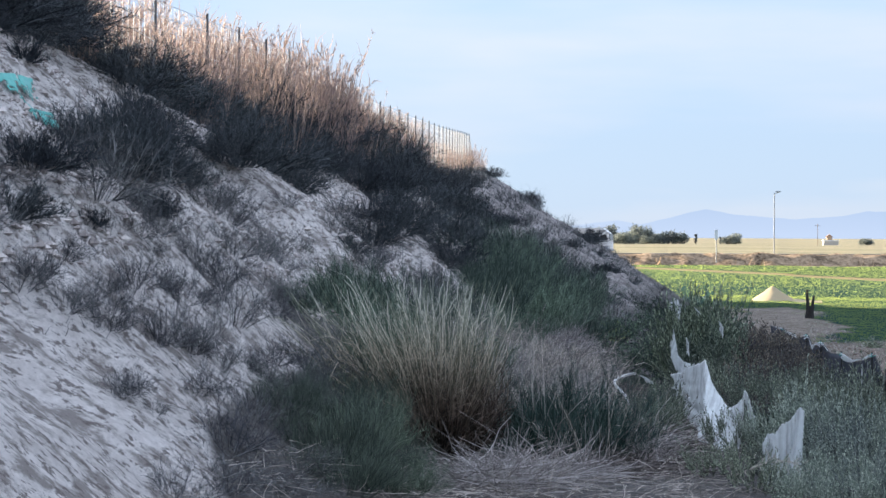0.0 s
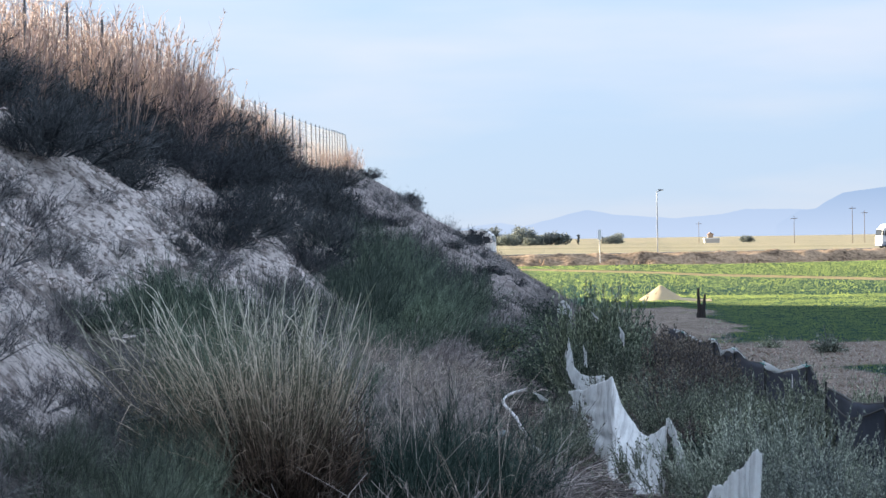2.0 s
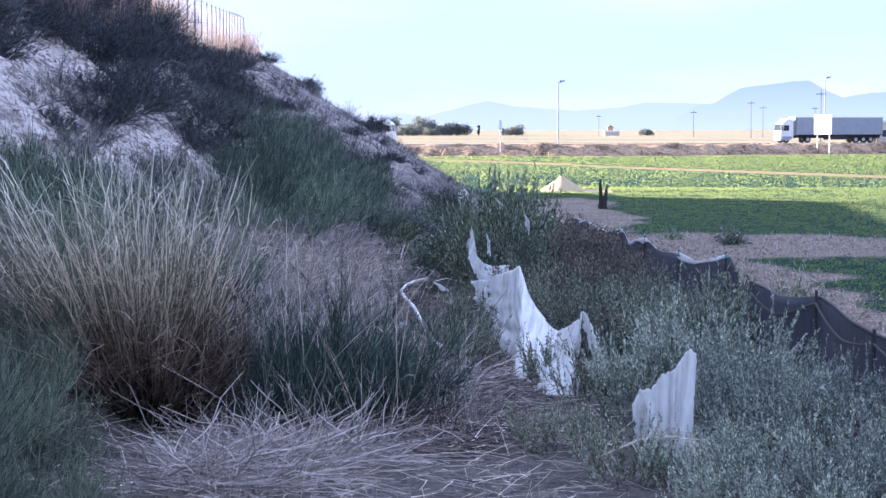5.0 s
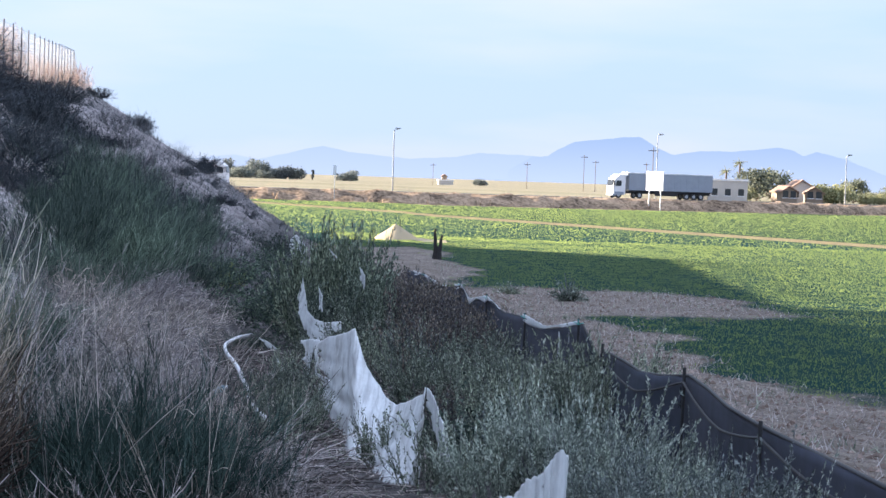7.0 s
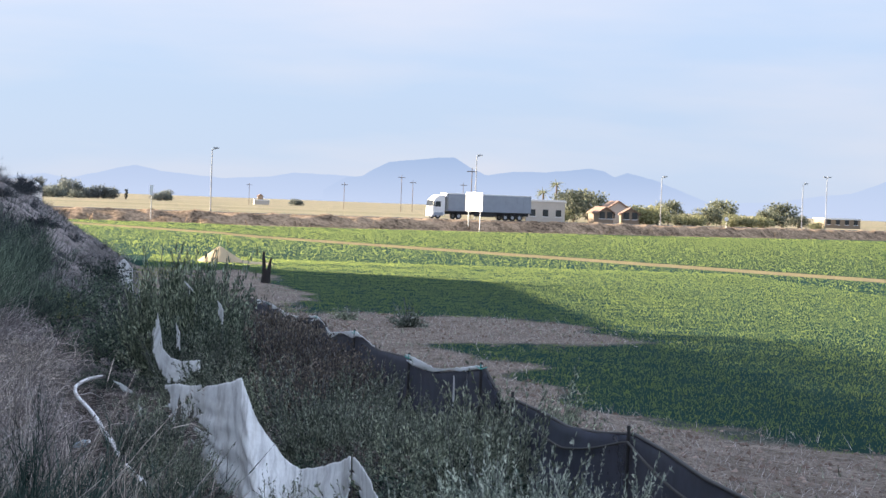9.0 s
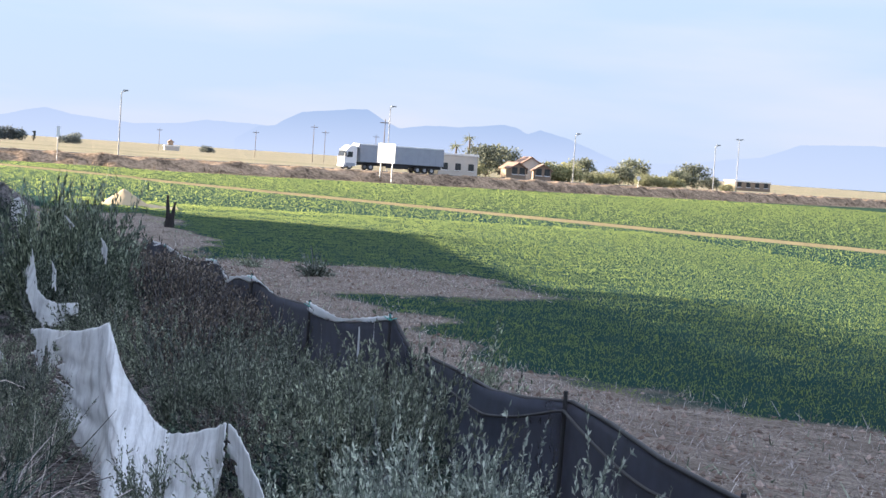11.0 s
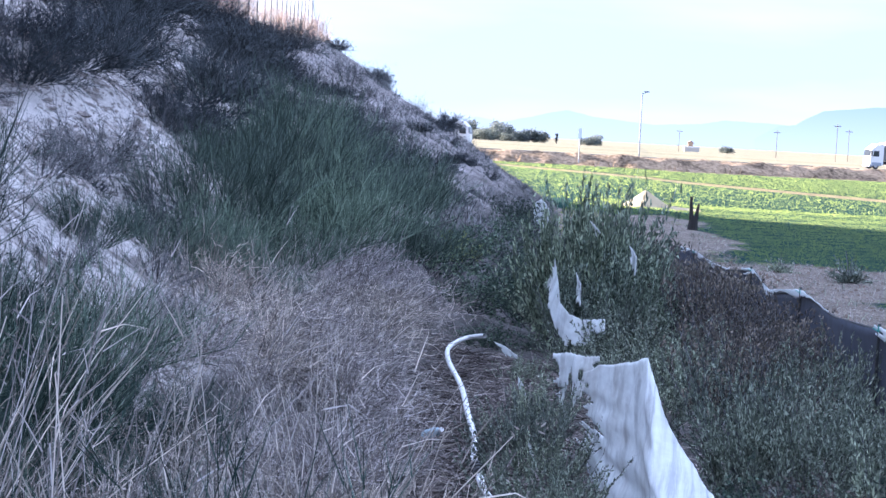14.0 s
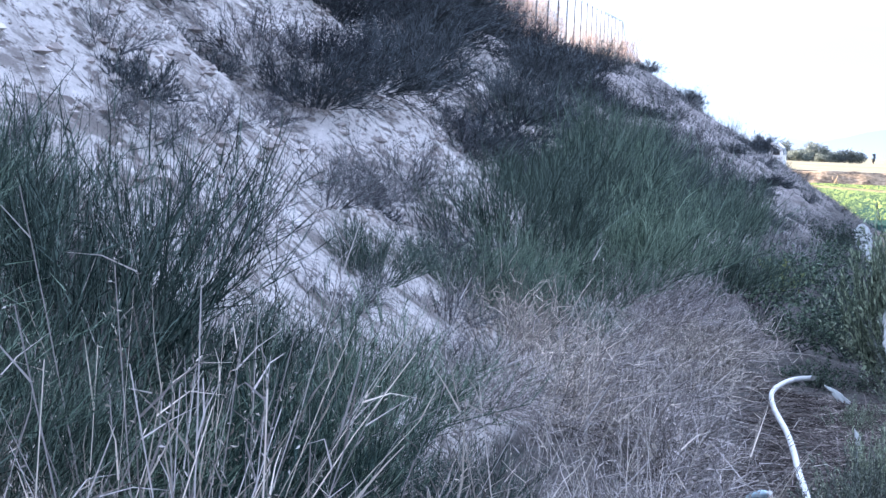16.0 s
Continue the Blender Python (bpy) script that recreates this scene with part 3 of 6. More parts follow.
def cab(parent, x0, white):
    """A truck's cab, its nose towards -x."""
    bm = bmesh.new()
    prism(bm, [(x0, 0.55), (x0 + 2.2, 0.55), (x0 + 2.2, 3.75), (x0 + 1.2, 3.75), (x0 + 0.25, 2.95), (x0 + 0.05, 1.9)], -1.22, 1.22)
    bmesh.ops.bevel(bm, geom=bm.edges[:], offset=0.06, segments=2, affect="EDGES")
    body = part("cab", bm, white, parent)
    for s in (-1, 1):
        bm = bmesh.new()
        prism(bm, [(x0 + 0.45, 1.9), (x0 + 1.45, 1.9), (x0 + 1.45, 2.75), (x0 + 0.6, 2.75)], s * 1.24 - 0.015, s * 1.24 + 0.015)
        part("side_window", bm, dark_glass, body)
        bm = bmesh.new()
        box(bm, (x0 + 0.3, s * 1.235 - 0.01, 0.5), (x0 + 1.9, s * 1.235 + 0.01, 1.0), 0.004)
        part("step_panel", bm, grey_curtain, body)
    bm = bmesh.new()
    prism(bm, [(x0 - 0.01, 1.95), (x0 + 0.1, 1.9), (x0 + 0.24, 2.85), (x0 + 0.16, 2.9)], -1.05, 1.05)
    part("windscreen", bm, dark_glass, body)
    bm = bmesh.new()
    box(bm, (x0 + 0.1, -1.45, 2.0), (x0 + 0.3, -1.25, 2.7), 0.03)
    part("mirror", bm, black_rubber, body)
    bm = bmesh.new()
    box(bm, (x0 - 0.06, -1.22, 0.35), (x0 + 0.5, 1.22, 0.62), 0.04)
    part("bumper", bm, grey_curtain, body)


def along_road(x, y):
    dx = 0.5
    return math.degrees(math.atan2(float(field_edge(x + dx)) - float(field_edge(x - dx)), 2 * dx))


def articulated_truck(azimuth):
    x, y = on_road(azimuth, 16.6)
    e = thing("articulated_truck", "white articulated truck with a long grey curtain-sided trailer", "truck", pose(x, y, 1.62, 0, 0, along_road(x, y) - 12))
    cab(e, -8.9, white_paint)
    bm = bmesh.new()
    box(bm, (-6.1, -1.25, 1.25), (8.9, 1.25, 4.05), 0.04)
    trailer = part("trailer", bm, grey_curtain, e)
    for z in (1.22, 4.02):
        bm = bmesh.new()
        box(bm, (-6.12, -1.28, z - 0.07), (8.92, -1.255, z + 0.07))
        part("rail", bm, white_paint if z > 2 else black_rubber, trailer)
    for i in range(14):
        bm = bmesh.new()
        box(bm, (-5.6 + i * 1.08, -1.272, 1.33), (-5.55 + i * 1.08, -1.254, 3.9))
        part("curtain_strap", bm, grey_curtain, trailer)
    bm = bmesh.new()
    prism(bm, [(-6.6, 3.5), (-6.2, 3.5), (-6.2, 4.1), (-6.35, 4.1)], -1.1, 1.1)
    part("wind_deflector", bm, white_paint, e)
    bm = bmesh.new()
    box(bm, (-6.9, -0.9, 0.75), (8.6, 0.9, 1.2), 0.03)
    part("chassis", bm, black_rubber, e)
    bm = bmesh.new()
    box(bm, (-1.5, -1.2, 0.5), (2.6, -1.1, 1.15), 0.02)
    part("side_guard", bm, black_rubber, e)
    for wx in (-7.9, -4.2, 4.2, 5.5, 6.8):
        for wy in (-1.05, 1.05):
            wheel(e, wx, wy, 0.5)


def box_truck(azimuth):
    x, y = on_road(azimuth, 12.9)
    e = thing("box_truck", "white box truck with a plain cargo body", "truck", pose(x, y, 1.62, 0, 0, along_road(x, y) - 12 + 180))
    cab(e, -4.4, white_paint)
    bm = bmesh.new()
    box(bm, (-2.1, -1.25, 0.95), (4.4, 1.25, 3.7), 0.04)
    body = part("cargo_box", bm, white_paint, e)
    for s in (-1, 1):
        bm = bmesh.new()
        box(bm, (-0.6, s * 1.262 - 0.01, 1.1), (0.6, s * 1.262 + 0.01, 3.3))
        part("side_door", bm, white_paint, body)
    bm = bmesh.new()
    box(bm, (-2.4, -0.8, 0.55), (4.3, 0.8, 0.94), 0.03)
    part("chassis", bm, black_rubber, e)
    for wx in (-3.3, 2.6):
        for wy in (-1.05, 1.05):
            wheel(e, wx, wy, 0.48)


articulated_truck(8.4)
box_truck(-5.8)


# ---- trees and houses on the plain ----
tree_leaf = leafy("tree_leaf", (0.12, 0.14, 0.1), (0.3, 0.32, 0.23), 0.4)
# far trees only: the haze in front of them is mixed into the leaf colour
hazed_leaf = leafy("hazed_leaf", (0.12, 0.145, 0.14), (0.23, 0.255, 0.245), 0.4)
olive_leaf = leafy("olive_leaf", (0.22, 0.235, 0.13), (0.44, 0.44, 0.26), 0.4)


def tree(name, label, seed, height, crown, leaf, leaf_size, trunk=0.3, narrow=False):
    rng = np.random.default_rng(seed)
    e = thing(name, label, "tree")
    bm = bmesh.new()
    tube(bm, (0, 0, -0.3), (0.1, 0.05, height * trunk), height * 0.03, height * 0.02, 8)
    limbs = fan(rng, 9, 0.05 * height, 15 if narrow else 65, height * 0.3, height * 0.5, 0.1)
    limbs.base[:, 2] += height * trunk * 0.8
    for i in range(9):
        a, b = limbs.at(np.array([i]), np.array([0.0]))[0], limbs.at(np.array([i]), np.array([0.9]))[0]
        tube(bm, a, b, height * 0.014, height * 0.005, 5)
    part("trunk", bm, bark, e)
    soup = Soup()
    blobs = 24
    for k in range(blobs):
        a, r = rng.uniform(0, 6.28), crown * math.sqrt(rng.uniform(0, 0.7))
        z = height * trunk + (height * (1 - trunk)) * rng.uniform(0.15, 0.8) * (1 if narrow else 1 - 0.35 * (r / crown) ** 2)
        if narrow:
            r *= 1 - z / height * 0.7
        c = np.array([r * math.cos(a), r * math.sin(a), z])
        n = 75
        d = unit(rng.normal(size=(n, 3))) * (crown * (0.22 if narrow else 0.42) * rng.uniform(0.5, 1.0, (n, 1)))
        d[:, 2] *= 1.6 if narrow else 0.7
        Strands(c + d, rng.normal(size=(n, 3)), np.full(n, 0.1), np.zeros((n, 3))).leaves(soup, rng, 1, leaf_size * 0.6, leaf_size * 1.3, 0.35)
    part_mesh("crown", soup.mesh("crown"), leaf, e)
    return e


def palm(x, y, height):
    rng = np.random.default_rng(3)
    e = thing("palm_tree", "tall thin palm tree beside the houses", "palm", pose(x, y, gz(x, y)))
    bm = bmesh.new()
    tube(bm, (0, 0, -0.3), (0.1, 0, height), 0.25, 0.18, 8)
    part("trunk", bm, bark, e)
    soup = Soup()
    fronds = fan(rng, 30, 0.05, 120, 1.1, 1.7, 0.7)
    fronds.base[:, 2] += height
    fronds.ribbons(soup, rng, 0.28, 4, 0.1)
    part_mesh("crown", soup.mesh("crown"), tree_leaf, e)


round_tree = tree("tree", "round tree on the far plain, greyed by painted haze", 11, 6.2, 3.8, hazed_leaf, 0.55, 0.06)
road_tree = tree("tree", "dark green tree beside the houses", 14, 6.2, 3.8, tree_leaf, 0.5, 0.08)
x, y = polar(11.3, 350)
road_tree.matrix_basis = standing(x, y, 1.09)
olive_tree = tree("tree", "low olive-green tree beside the road", 12, 3.8, 3.6, olive_leaf, 0.4, 0.02)
cypress = tree("cypress_tree", "narrow dark cypress on the far plain", 13, 10.0, 1.5, hazed_leaf, 0.5, 0.1, True)
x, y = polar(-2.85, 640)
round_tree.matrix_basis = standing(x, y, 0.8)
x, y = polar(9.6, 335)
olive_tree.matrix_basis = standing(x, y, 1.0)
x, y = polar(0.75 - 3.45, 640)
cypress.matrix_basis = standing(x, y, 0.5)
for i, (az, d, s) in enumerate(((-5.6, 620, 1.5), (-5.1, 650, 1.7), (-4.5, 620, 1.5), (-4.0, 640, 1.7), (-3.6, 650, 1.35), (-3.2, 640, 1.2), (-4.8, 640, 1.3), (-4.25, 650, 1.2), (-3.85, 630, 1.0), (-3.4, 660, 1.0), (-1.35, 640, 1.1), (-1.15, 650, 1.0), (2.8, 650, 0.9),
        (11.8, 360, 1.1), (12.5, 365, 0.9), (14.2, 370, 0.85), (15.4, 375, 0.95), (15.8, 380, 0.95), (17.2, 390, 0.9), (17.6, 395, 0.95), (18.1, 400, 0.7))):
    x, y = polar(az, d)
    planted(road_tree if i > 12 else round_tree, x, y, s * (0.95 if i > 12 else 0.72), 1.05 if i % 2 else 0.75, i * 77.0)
for i, (az, d, s) in enumerate(((9.2, 330, 0.95), (10.0, 340, 1.0), (10.4, 335, 0.9), (10.9, 345, 0.8), (12.9, 348, 0.9), (13.3, 352, 1.1), (13.7, 350, 1.15), (14.6, 355, 0.75), (15.0, 352, 0.7), (16.2, 360, 0.8), (16.6, 362, 0.7), (17.0, 365, 0.75), (8.6, 420, 1.2), (18.6, 375, 0.5))):
    x, y = polar(az, d)
    planted(olive_tree, x, y, s, 0.9, i * 61.0)
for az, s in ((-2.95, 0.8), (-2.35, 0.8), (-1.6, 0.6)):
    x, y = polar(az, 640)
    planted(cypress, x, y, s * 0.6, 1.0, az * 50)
for az, d, h in ((10.35, 380, 5.6), (10.75, 385, 7.4), (14.4, 370, 4.0)):
    x, y = polar(az, d)
    palm(x, y, h)


def house(azimuth, d, w, deep, h, wall, gable, label, turn=0.0, windows=2):
    x, y = polar(azimuth, d)
    e = thing("house", label, "house", pose(x, y, gz(x, y) - 0.1, 0, 0, turn))
    bm = bmesh.new()
    if gable:
        prism(bm, [(-w / 2, 0), (w / 2, 0), (w / 2, h), (0, h + w * 0.32), (-w / 2, h)], 0, deep)
    else:
        box(bm, (-w / 2, 0, 0), (w / 2, deep, h), 0.03)
    part("wall", bm, wall, e)
    bm = bmesh.new()
    if gable:
        k = 0.3
        prism(bm, [(-w / 2 - k, h - 0.15), (0, h + w * 0.32 + 0.02), (w / 2 + k, h - 0.15), (w / 2 + k, h + 0.05), (0, h + w * 0.32 + 0.25), (-w / 2 - k, h + 0.05)], -0.3, deep + 0.3)
    else:
        box(bm, (-w / 2 - 0.15, -0.15, h + 0.002), (w / 2 + 0.15, deep + 0.15, h + 0.35), 0.03)
    part("roof", bm, roof_tile if gable else white_paint, e)
    for i in range(windows):
        cx = (i + 0.5) / windows * w - w / 2
        bm = bmesh.new()
        box(bm, (cx - 0.5, -0.05, 1.0), (cx + 0.5, -0.006, 2.2))
        win = part("window", bm, dark_glass, e)
        bm = bmesh.new()
        box(bm, (cx - 0.6, -0.12, 0.88), (cx + 0.6, -0.006, 0.99))
        part("sill", bm, white_paint, win)


house(10.45, 331, 7.0, 6, 3.6, render_wall, False, "long white flat-roofed building behind trees", windows=3)
house(12.3, 334, 2.8, 6, 2.0, ochre_wall, True, "ochre house with a tiled gable roof", 6)
house(13.05, 337, 3.0, 6, 1.9, ochre_wall, True, "ochre house with a tiled gable roof", -8)
house(12.68, 345, 4.6, 7, 2.6, render_wall, True, "pale house with a tiled gable roof", 0)
house(1.75, 640, 5.0, 5, 1.5, render_wall, False, "low white farmhouse on the plain", 4, 0)
house(1.7, 646, 1.7, 2.2, 3.0, ochre_wall, True, "ochre farm tower on the plain", 4, 0)
house(19.4, 460, 9, 8, 2.2, ochre_wall, False, "long low ochre farm building on the plain", 0, 4)


def utility_pole(azimuth, d, h):
    x, y = polar(azimuth, d)
    e = thing("utility_pole", "thin wooden utility pole on the plain", "utility pole", pose(x, y, gz(x, y)), "utility poles")
    bm = bmesh.new()
    tube(bm, (0, 0, -0.3), (0, 0, h), 0.085, 0.06, 6)
    part("pole", bm, bark, e)
    bm = bmesh.new()
    box(bm, (-0.9, -0.06, h - 0.7), (0.9, 0.06, h - 0.55))
    part("crossarm", bm, bark, e)


for az, d, h in ((4.25, 520, 7.5), (6.0, 480, 9.5), (6.35, 500, 8.5), (7.9, 520, 8.5), (8.15, 330, 9.0), (1.35, 600, 7.0)):
    utility_pole(az, d, h)


# ---- fence and reeds on the crest ----
dark_steel = plain("weathered_steel", (0.12, 0.12, 0.13), 0.6, 0.5)


def crest_fence():
    e = thing("wire_fence", "galvanised wire mesh fence with steel posts along the bank's crest", "fence")
    ys = [118.0]
    while ys[-1] > 8:
        ys.append(ys[-1] - 3.0)
    ys = ys[::-1]
    pts = [(float(crest_x(y)), y) for y in ys]
    bm = bmesh.new()
    tube(bm, (0, 0, -0.4), (0, 0, 2.0), 0.026, 0.024, 8)
    me = bpy.data.meshes.new("post")
    bm.to_mesh(me)
    bm.free()
    me.materials.append(dark_steel)
    for x, y in pts:
        part_mesh("post", me, steel, e).location = (x, y, gz(x, y))
    for (x0, y0), (x1, y1) in zip(pts, pts[1:]):
        a, b = Vector((x0, y0, gz(x0, y0) + 0.08)), Vector((x1, y1, gz(x1, y1) + 0.08))
        bm = bmesh.new()
        for k in range(9):
            up = Vector((0, 0, 0.225 * k))
            tube(bm, a + up, b + up, 0.006, 0.006, 3)
        for k in range(1, 14):
            p = a.lerp(b, k / 14)
            tube(bm, p, p + Vector((0, 0, 1.8)), 0.004, 0.004, 3)
        part("mesh_panel", bm, steel, e)
    # the top rail of the last bays
    for (x0, y0), (x1, y1) in zip(pts[-8:], pts[-7:]):
        bm = bmesh.new()
        tube(bm, (x0, y0, gz(x0, y0) + 1.97), (x1, y1, gz(x1, y1) + 1.97), 0.02, 0.02, 6)
        part("rail", bm, steel, e)


crest_fence()

reed_stalk = leafy("reed_stalk", (0.19, 0.148, 0.137), (0.45, 0.36, 0.335), 0.5)
reed_plume = leafy("reed_plume", (0.25, 0.195, 0.18), (0.48, 0.4, 0.37), 0.5)


def reed_clump(seed):
    rng = np.random.default_rng(seed)
    e = thing("reed_clump", "clump of tall dry tan reeds with feathery plumes", "reeds", group="reeds along the crest")
    stalks = fan(rng, 46, 0.5, 14, 1.5, 2.5, 0.06, 0.05)
    soup = Soup()
    stalks.ribbons(soup, rng, 0.022, 4, 0.4)
    leaves = stalks.twigs(rng, 5, 0.35, 0.3, 0.6, 0.2, 0.35, 0.3)
    leaves.ribbons(soup, rng, 0.024, 2, 0.1)
    part_mesh("stem_growth", soup.mesh("stem_growth"), reed_stalk, e, kind="stuff")
    soup = Soup()
    top = Strands(stalks.at(np.arange(46), np.full(46, 0.96)), stalks.along(np.arange(46), np.full(46, 1.0)), rng.uniform(0.2, 0.4, 46), 0.2 * rng.normal(size=(46, 3)))
    keep = rng.uniform(size=46) < 0.45
    top = Strands(top.base[keep], top.way[keep], top.length[keep], top.bend[keep])
    top.twigs(rng, 14, 0.3, 0.06, 0.16, 0.0, 0.2).ribbons(soup, rng, 0.02, 1, 0.2)
    part_mesh("plume_growth", soup.mesh("plume_growth"), reed_plume, e, kind="stuff")
    return e


def along_crest(protos, y0, y1, step, lo, hi, near=(0.1, 1.1), seed=1, tall=1.0, keep=1.0):
    rng = np.random.default_rng(seed)
    y = y0
    while y < y1:
        x = float(crest_x(y)) + rng.uniform(*near)
        s = rng.uniform(lo, hi)
        if rng.uniform() < keep:
            planted(protos[rng.integers(len(protos))], x, y, s, tall, rng.uniform(0, 360))
        y += step * rng.uniform(0.6, 1.4)


reeds = [reed_clump(21), reed_clump(22), reed_clump(23)]
for k, r in enumerate(reeds):
    r.matrix_basis = standing(float(crest_x(33 + 4 * k)) + 0.5, 33 + 4 * k)
along_crest(reeds, 25, 50, 0.9, 0.6, 0.85, (-0.2, 0.9), 4)
along_crest(reeds, 26, 52, 0.6, 0.78, 0.98, (-2.8, -0.6), 17)
along_crest(reeds, 50, 62, 1.1, 0.45, 0.62, (-0.4, 0.6), 14)
along_crest(reeds, 28, 48, 1.4, 0.45, 0.7, (0.5, 1.7), 5)
along_crest(reeds, 52, 76, 0.4, 0.62, 0.8, (-2.8, -0.4), 16)
along_crest(reeds, 80, 117, 2.4, 0.42, 0.55, (-1.4, -0.4), 26)
along_crest(reeds, 62, 112, 2.4, 0.3, 0.42, (-0.3, 0.6), 6)
along_crest(reeds, 110, 118, 0.9, 0.4, 0.6, (0.1, 0.9), 7)
along_crest(reeds, 15, 24, 3.4, 0.5, 0.7, (0.3, 1.6), 8)


# ---- shrubs ----
dark_twig = leafy("dark_twig", (0.018, 0.023, 0.029), (0.135, 0.155, 0.178), 0.1, apart=0.22)
dark_leaf = leafy("dark_leaf", (0.02, 0.024, 0.022), (0.085, 0.09, 0.075), 0.15)
grey_twig = leafy("grey_twig", (0.026, 0.029, 0.035), (0.29, 0.3, 0.325), 0.1, apart=0.22)
broom_stem = leafy("broom_stem", (0.012, 0.027, 0.023), (0.27, 0.36, 0.29), 0.12, apart=0.22)
soft_stem = leafy("grey_green_stem", (0.018, 0.032, 0.024), (0.3, 0.37, 0.3), 0.12, apart=0.22)
salt_leaf = leafy("saltbush_leaf", (0.075, 0.098, 0.075), (0.52, 0.59, 0.47), 0.2, apart=0.22)
silver_leaf = leafy("silver_leaf", (0.13, 0.17, 0.15), (0.7, 0.78, 0.69), 0.28, apart=0.22)
green_leaf = leafy("green_leaf", (0.025, 0.045, 0.038), (0.2, 0.27, 0.2), 0.2, apart=0.22)
yellow_leaf = leafy("yellow_leaf", (0.16, 0.2, 0.07), (0.38, 0.42, 0.2), 0.3)
russet_leaf = leafy("russet_leaf", (0.055, 0.05, 0.044), (0.34, 0.3, 0.26), 0.2, apart=0.22)
pale_brush = leafy("pale_brush", (0.07, 0.064, 0.062), (0.95, 0.87, 0.83), 0.2)
straw = leafy("straw", (0.2, 0.18, 0.165), (0.85, 0.79, 0.75), 0.25)


def shrub(name, label, category, seed, twig, leaf, stems, tilt, lo, hi, each, sub, leaves=0, size=(0.03, 0.06), droop=0.1, width=0.012, up=0.35, spread=0.45, wide=0.4, foot=0.18, start=0.12, fine=1, reach=(0.18, 0.42), loose=0.9):
    """A shrub about 1 m across: stems that fork twice, with leaves on the last twigs."""
    rng = np.random.default_rng(seed)
    e = thing(name, label, category)
    main = fan(rng, stems, foot, tilt, lo, hi, droop, 0.12)
    second = main.twigs(rng, each, spread, *reach, start, 0.05, up)
    third = second.twigs(rng, sub, spread * 1.2, reach[0] * 0.45, reach[1] * 0.52, 0.2, 0.0, up)
    soup = Soup()
    main.ribbons(soup, rng, width * 1.4, 3, 0.4)
    part_mesh("stem_growth", soup.mesh("stem_growth"), twig, e, kind="stuff")
    soup = Soup()
    second.ribbons(soup, rng, width * 0.8, 2, 0.3)
    third.ribbons(soup, rng, width * 0.6, fine, 0.3)
    part_mesh("branchwork", soup.mesh("branchwork"), twig, e, kind="stuff")
    if leaves:
        soup = Soup()
        third.leaves(soup, rng, leaves, *size, wide, 0.2, loose)
        second.leaves(soup, rng, leaves, *size, wide, 0.2, loose)
        part_mesh("foliage", soup.mesh("foliage"), leaf, e, kind="stuff")
    return e


def plume_bush(name, label, seed, twig, leaf, stems=18, each=7, leaves=58, size=1.0):
    """A bush about 1 m across whose upright shoots are clothed in small leaves like plumes."""
    rng = np.random.default_rng(seed)
    e = thing(name, label, "shrub")
    main = fan(rng, stems, 0.42, 50, 0.35, 0.75, 0.12, 0.14)
    shoots = main.twigs(rng, each, 0.3, 0.26, 0.52, 0.2, -0.15, 0.7)
    soup = Soup()
    main.ribbons(soup, rng, 0.015, 3, 0.4)
    shoots.ribbons(soup, rng, 0.007, 2, 0.4)
    part_mesh("branchwork", soup.mesh("branchwork"), twig, e, kind="stuff")
    soup = Soup()
    shoots.leaves(soup, rng, leaves, 0.016 * size, 0.038 * size, 0.19, 0.05, 0.5)
    main.leaves(soup, rng, leaves // 2, 0.022 * size, 0.05 * size, 0.2, 0.3, 0.7)
    part_mesh("foliage", soup.mesh("foliage"), leaf, e, kind="stuff")
    return e


DARK = "dark dry shrub with dense fine twigs on the pale bank"
GREY = "grey leafless shrub with thin twigs on the pale bank"
BROOM = "dense dark green broom shrub with thin upright stems"
SALT = "grey-green saltbush with small leaves beside the net fence"
dark_shrubs = [shrub("dark_shrub", DARK, "shrub", 31 + k, dark_twig, None, 60, 84, 0.42, 0.85, 12, 6, width=0.0135, foot=0.32, up=0.4, spread=0.5, reach=(0.14, 0.36)) for k in range(3)]
low_shrubs = [shrub("dark_shrub", DARK, "shrub", 36, dark_twig, None, 60, 84, 0.42, 0.85, 10, 6, width=0.021, foot=0.32, up=0.4, spread=0.5, reach=(0.12, 0.32))]
grey_shrubs = [shrub("grey_shrub", GREY, "shrub", 41 + k, grey_twig, None, 36, 76, 0.45, 0.95, 9, 4, width=0.0105, foot=0.28, spread=0.5) for k in range(2)]
broom_shrubs = [shrub("broom_shrub", BROOM, "shrub", 51 + k, broom_stem, None, 84, 66, 0.42, 0.95, 11, 4, width=0.0092, up=0.75, spread=0.36, foot=0.45) for k in range(2)]
salt_bushes = [plume_bush("saltbush", SALT, 61 + k, grey_twig, salt_leaf, 18, 7, 34, 1.6) for k in range(3)]
near_salt = [plume_bush("saltbush", "pale silvery saltbush with soft upright leafy shoots", 66 + k, grey_twig, silver_leaf, 22, 7, 58, 1.35) for k in range(2)]
dark_brooms = [shrub("broom_shrub", "very dark green broom shrub with dense fine stems beside the tussock", "shrub", 58, leafy("dark_broom_stem", (0.009, 0.022, 0.021), (0.13, 0.2, 0.175), 0.1), None, 90, 66, 0.42, 0.95, 11, 5, width=0.0075, up=0.75, spread=0.36, foot=0.45)]
soft_brooms = [shrub("broom_shrub", "soft grey-green broom shrub with fine upright stems", "shrub", 56, soft_stem, None, 90, 62, 0.45, 0.95, 11, 5, width=0.007, up=0.8, spread=0.34, foot=0.45)]
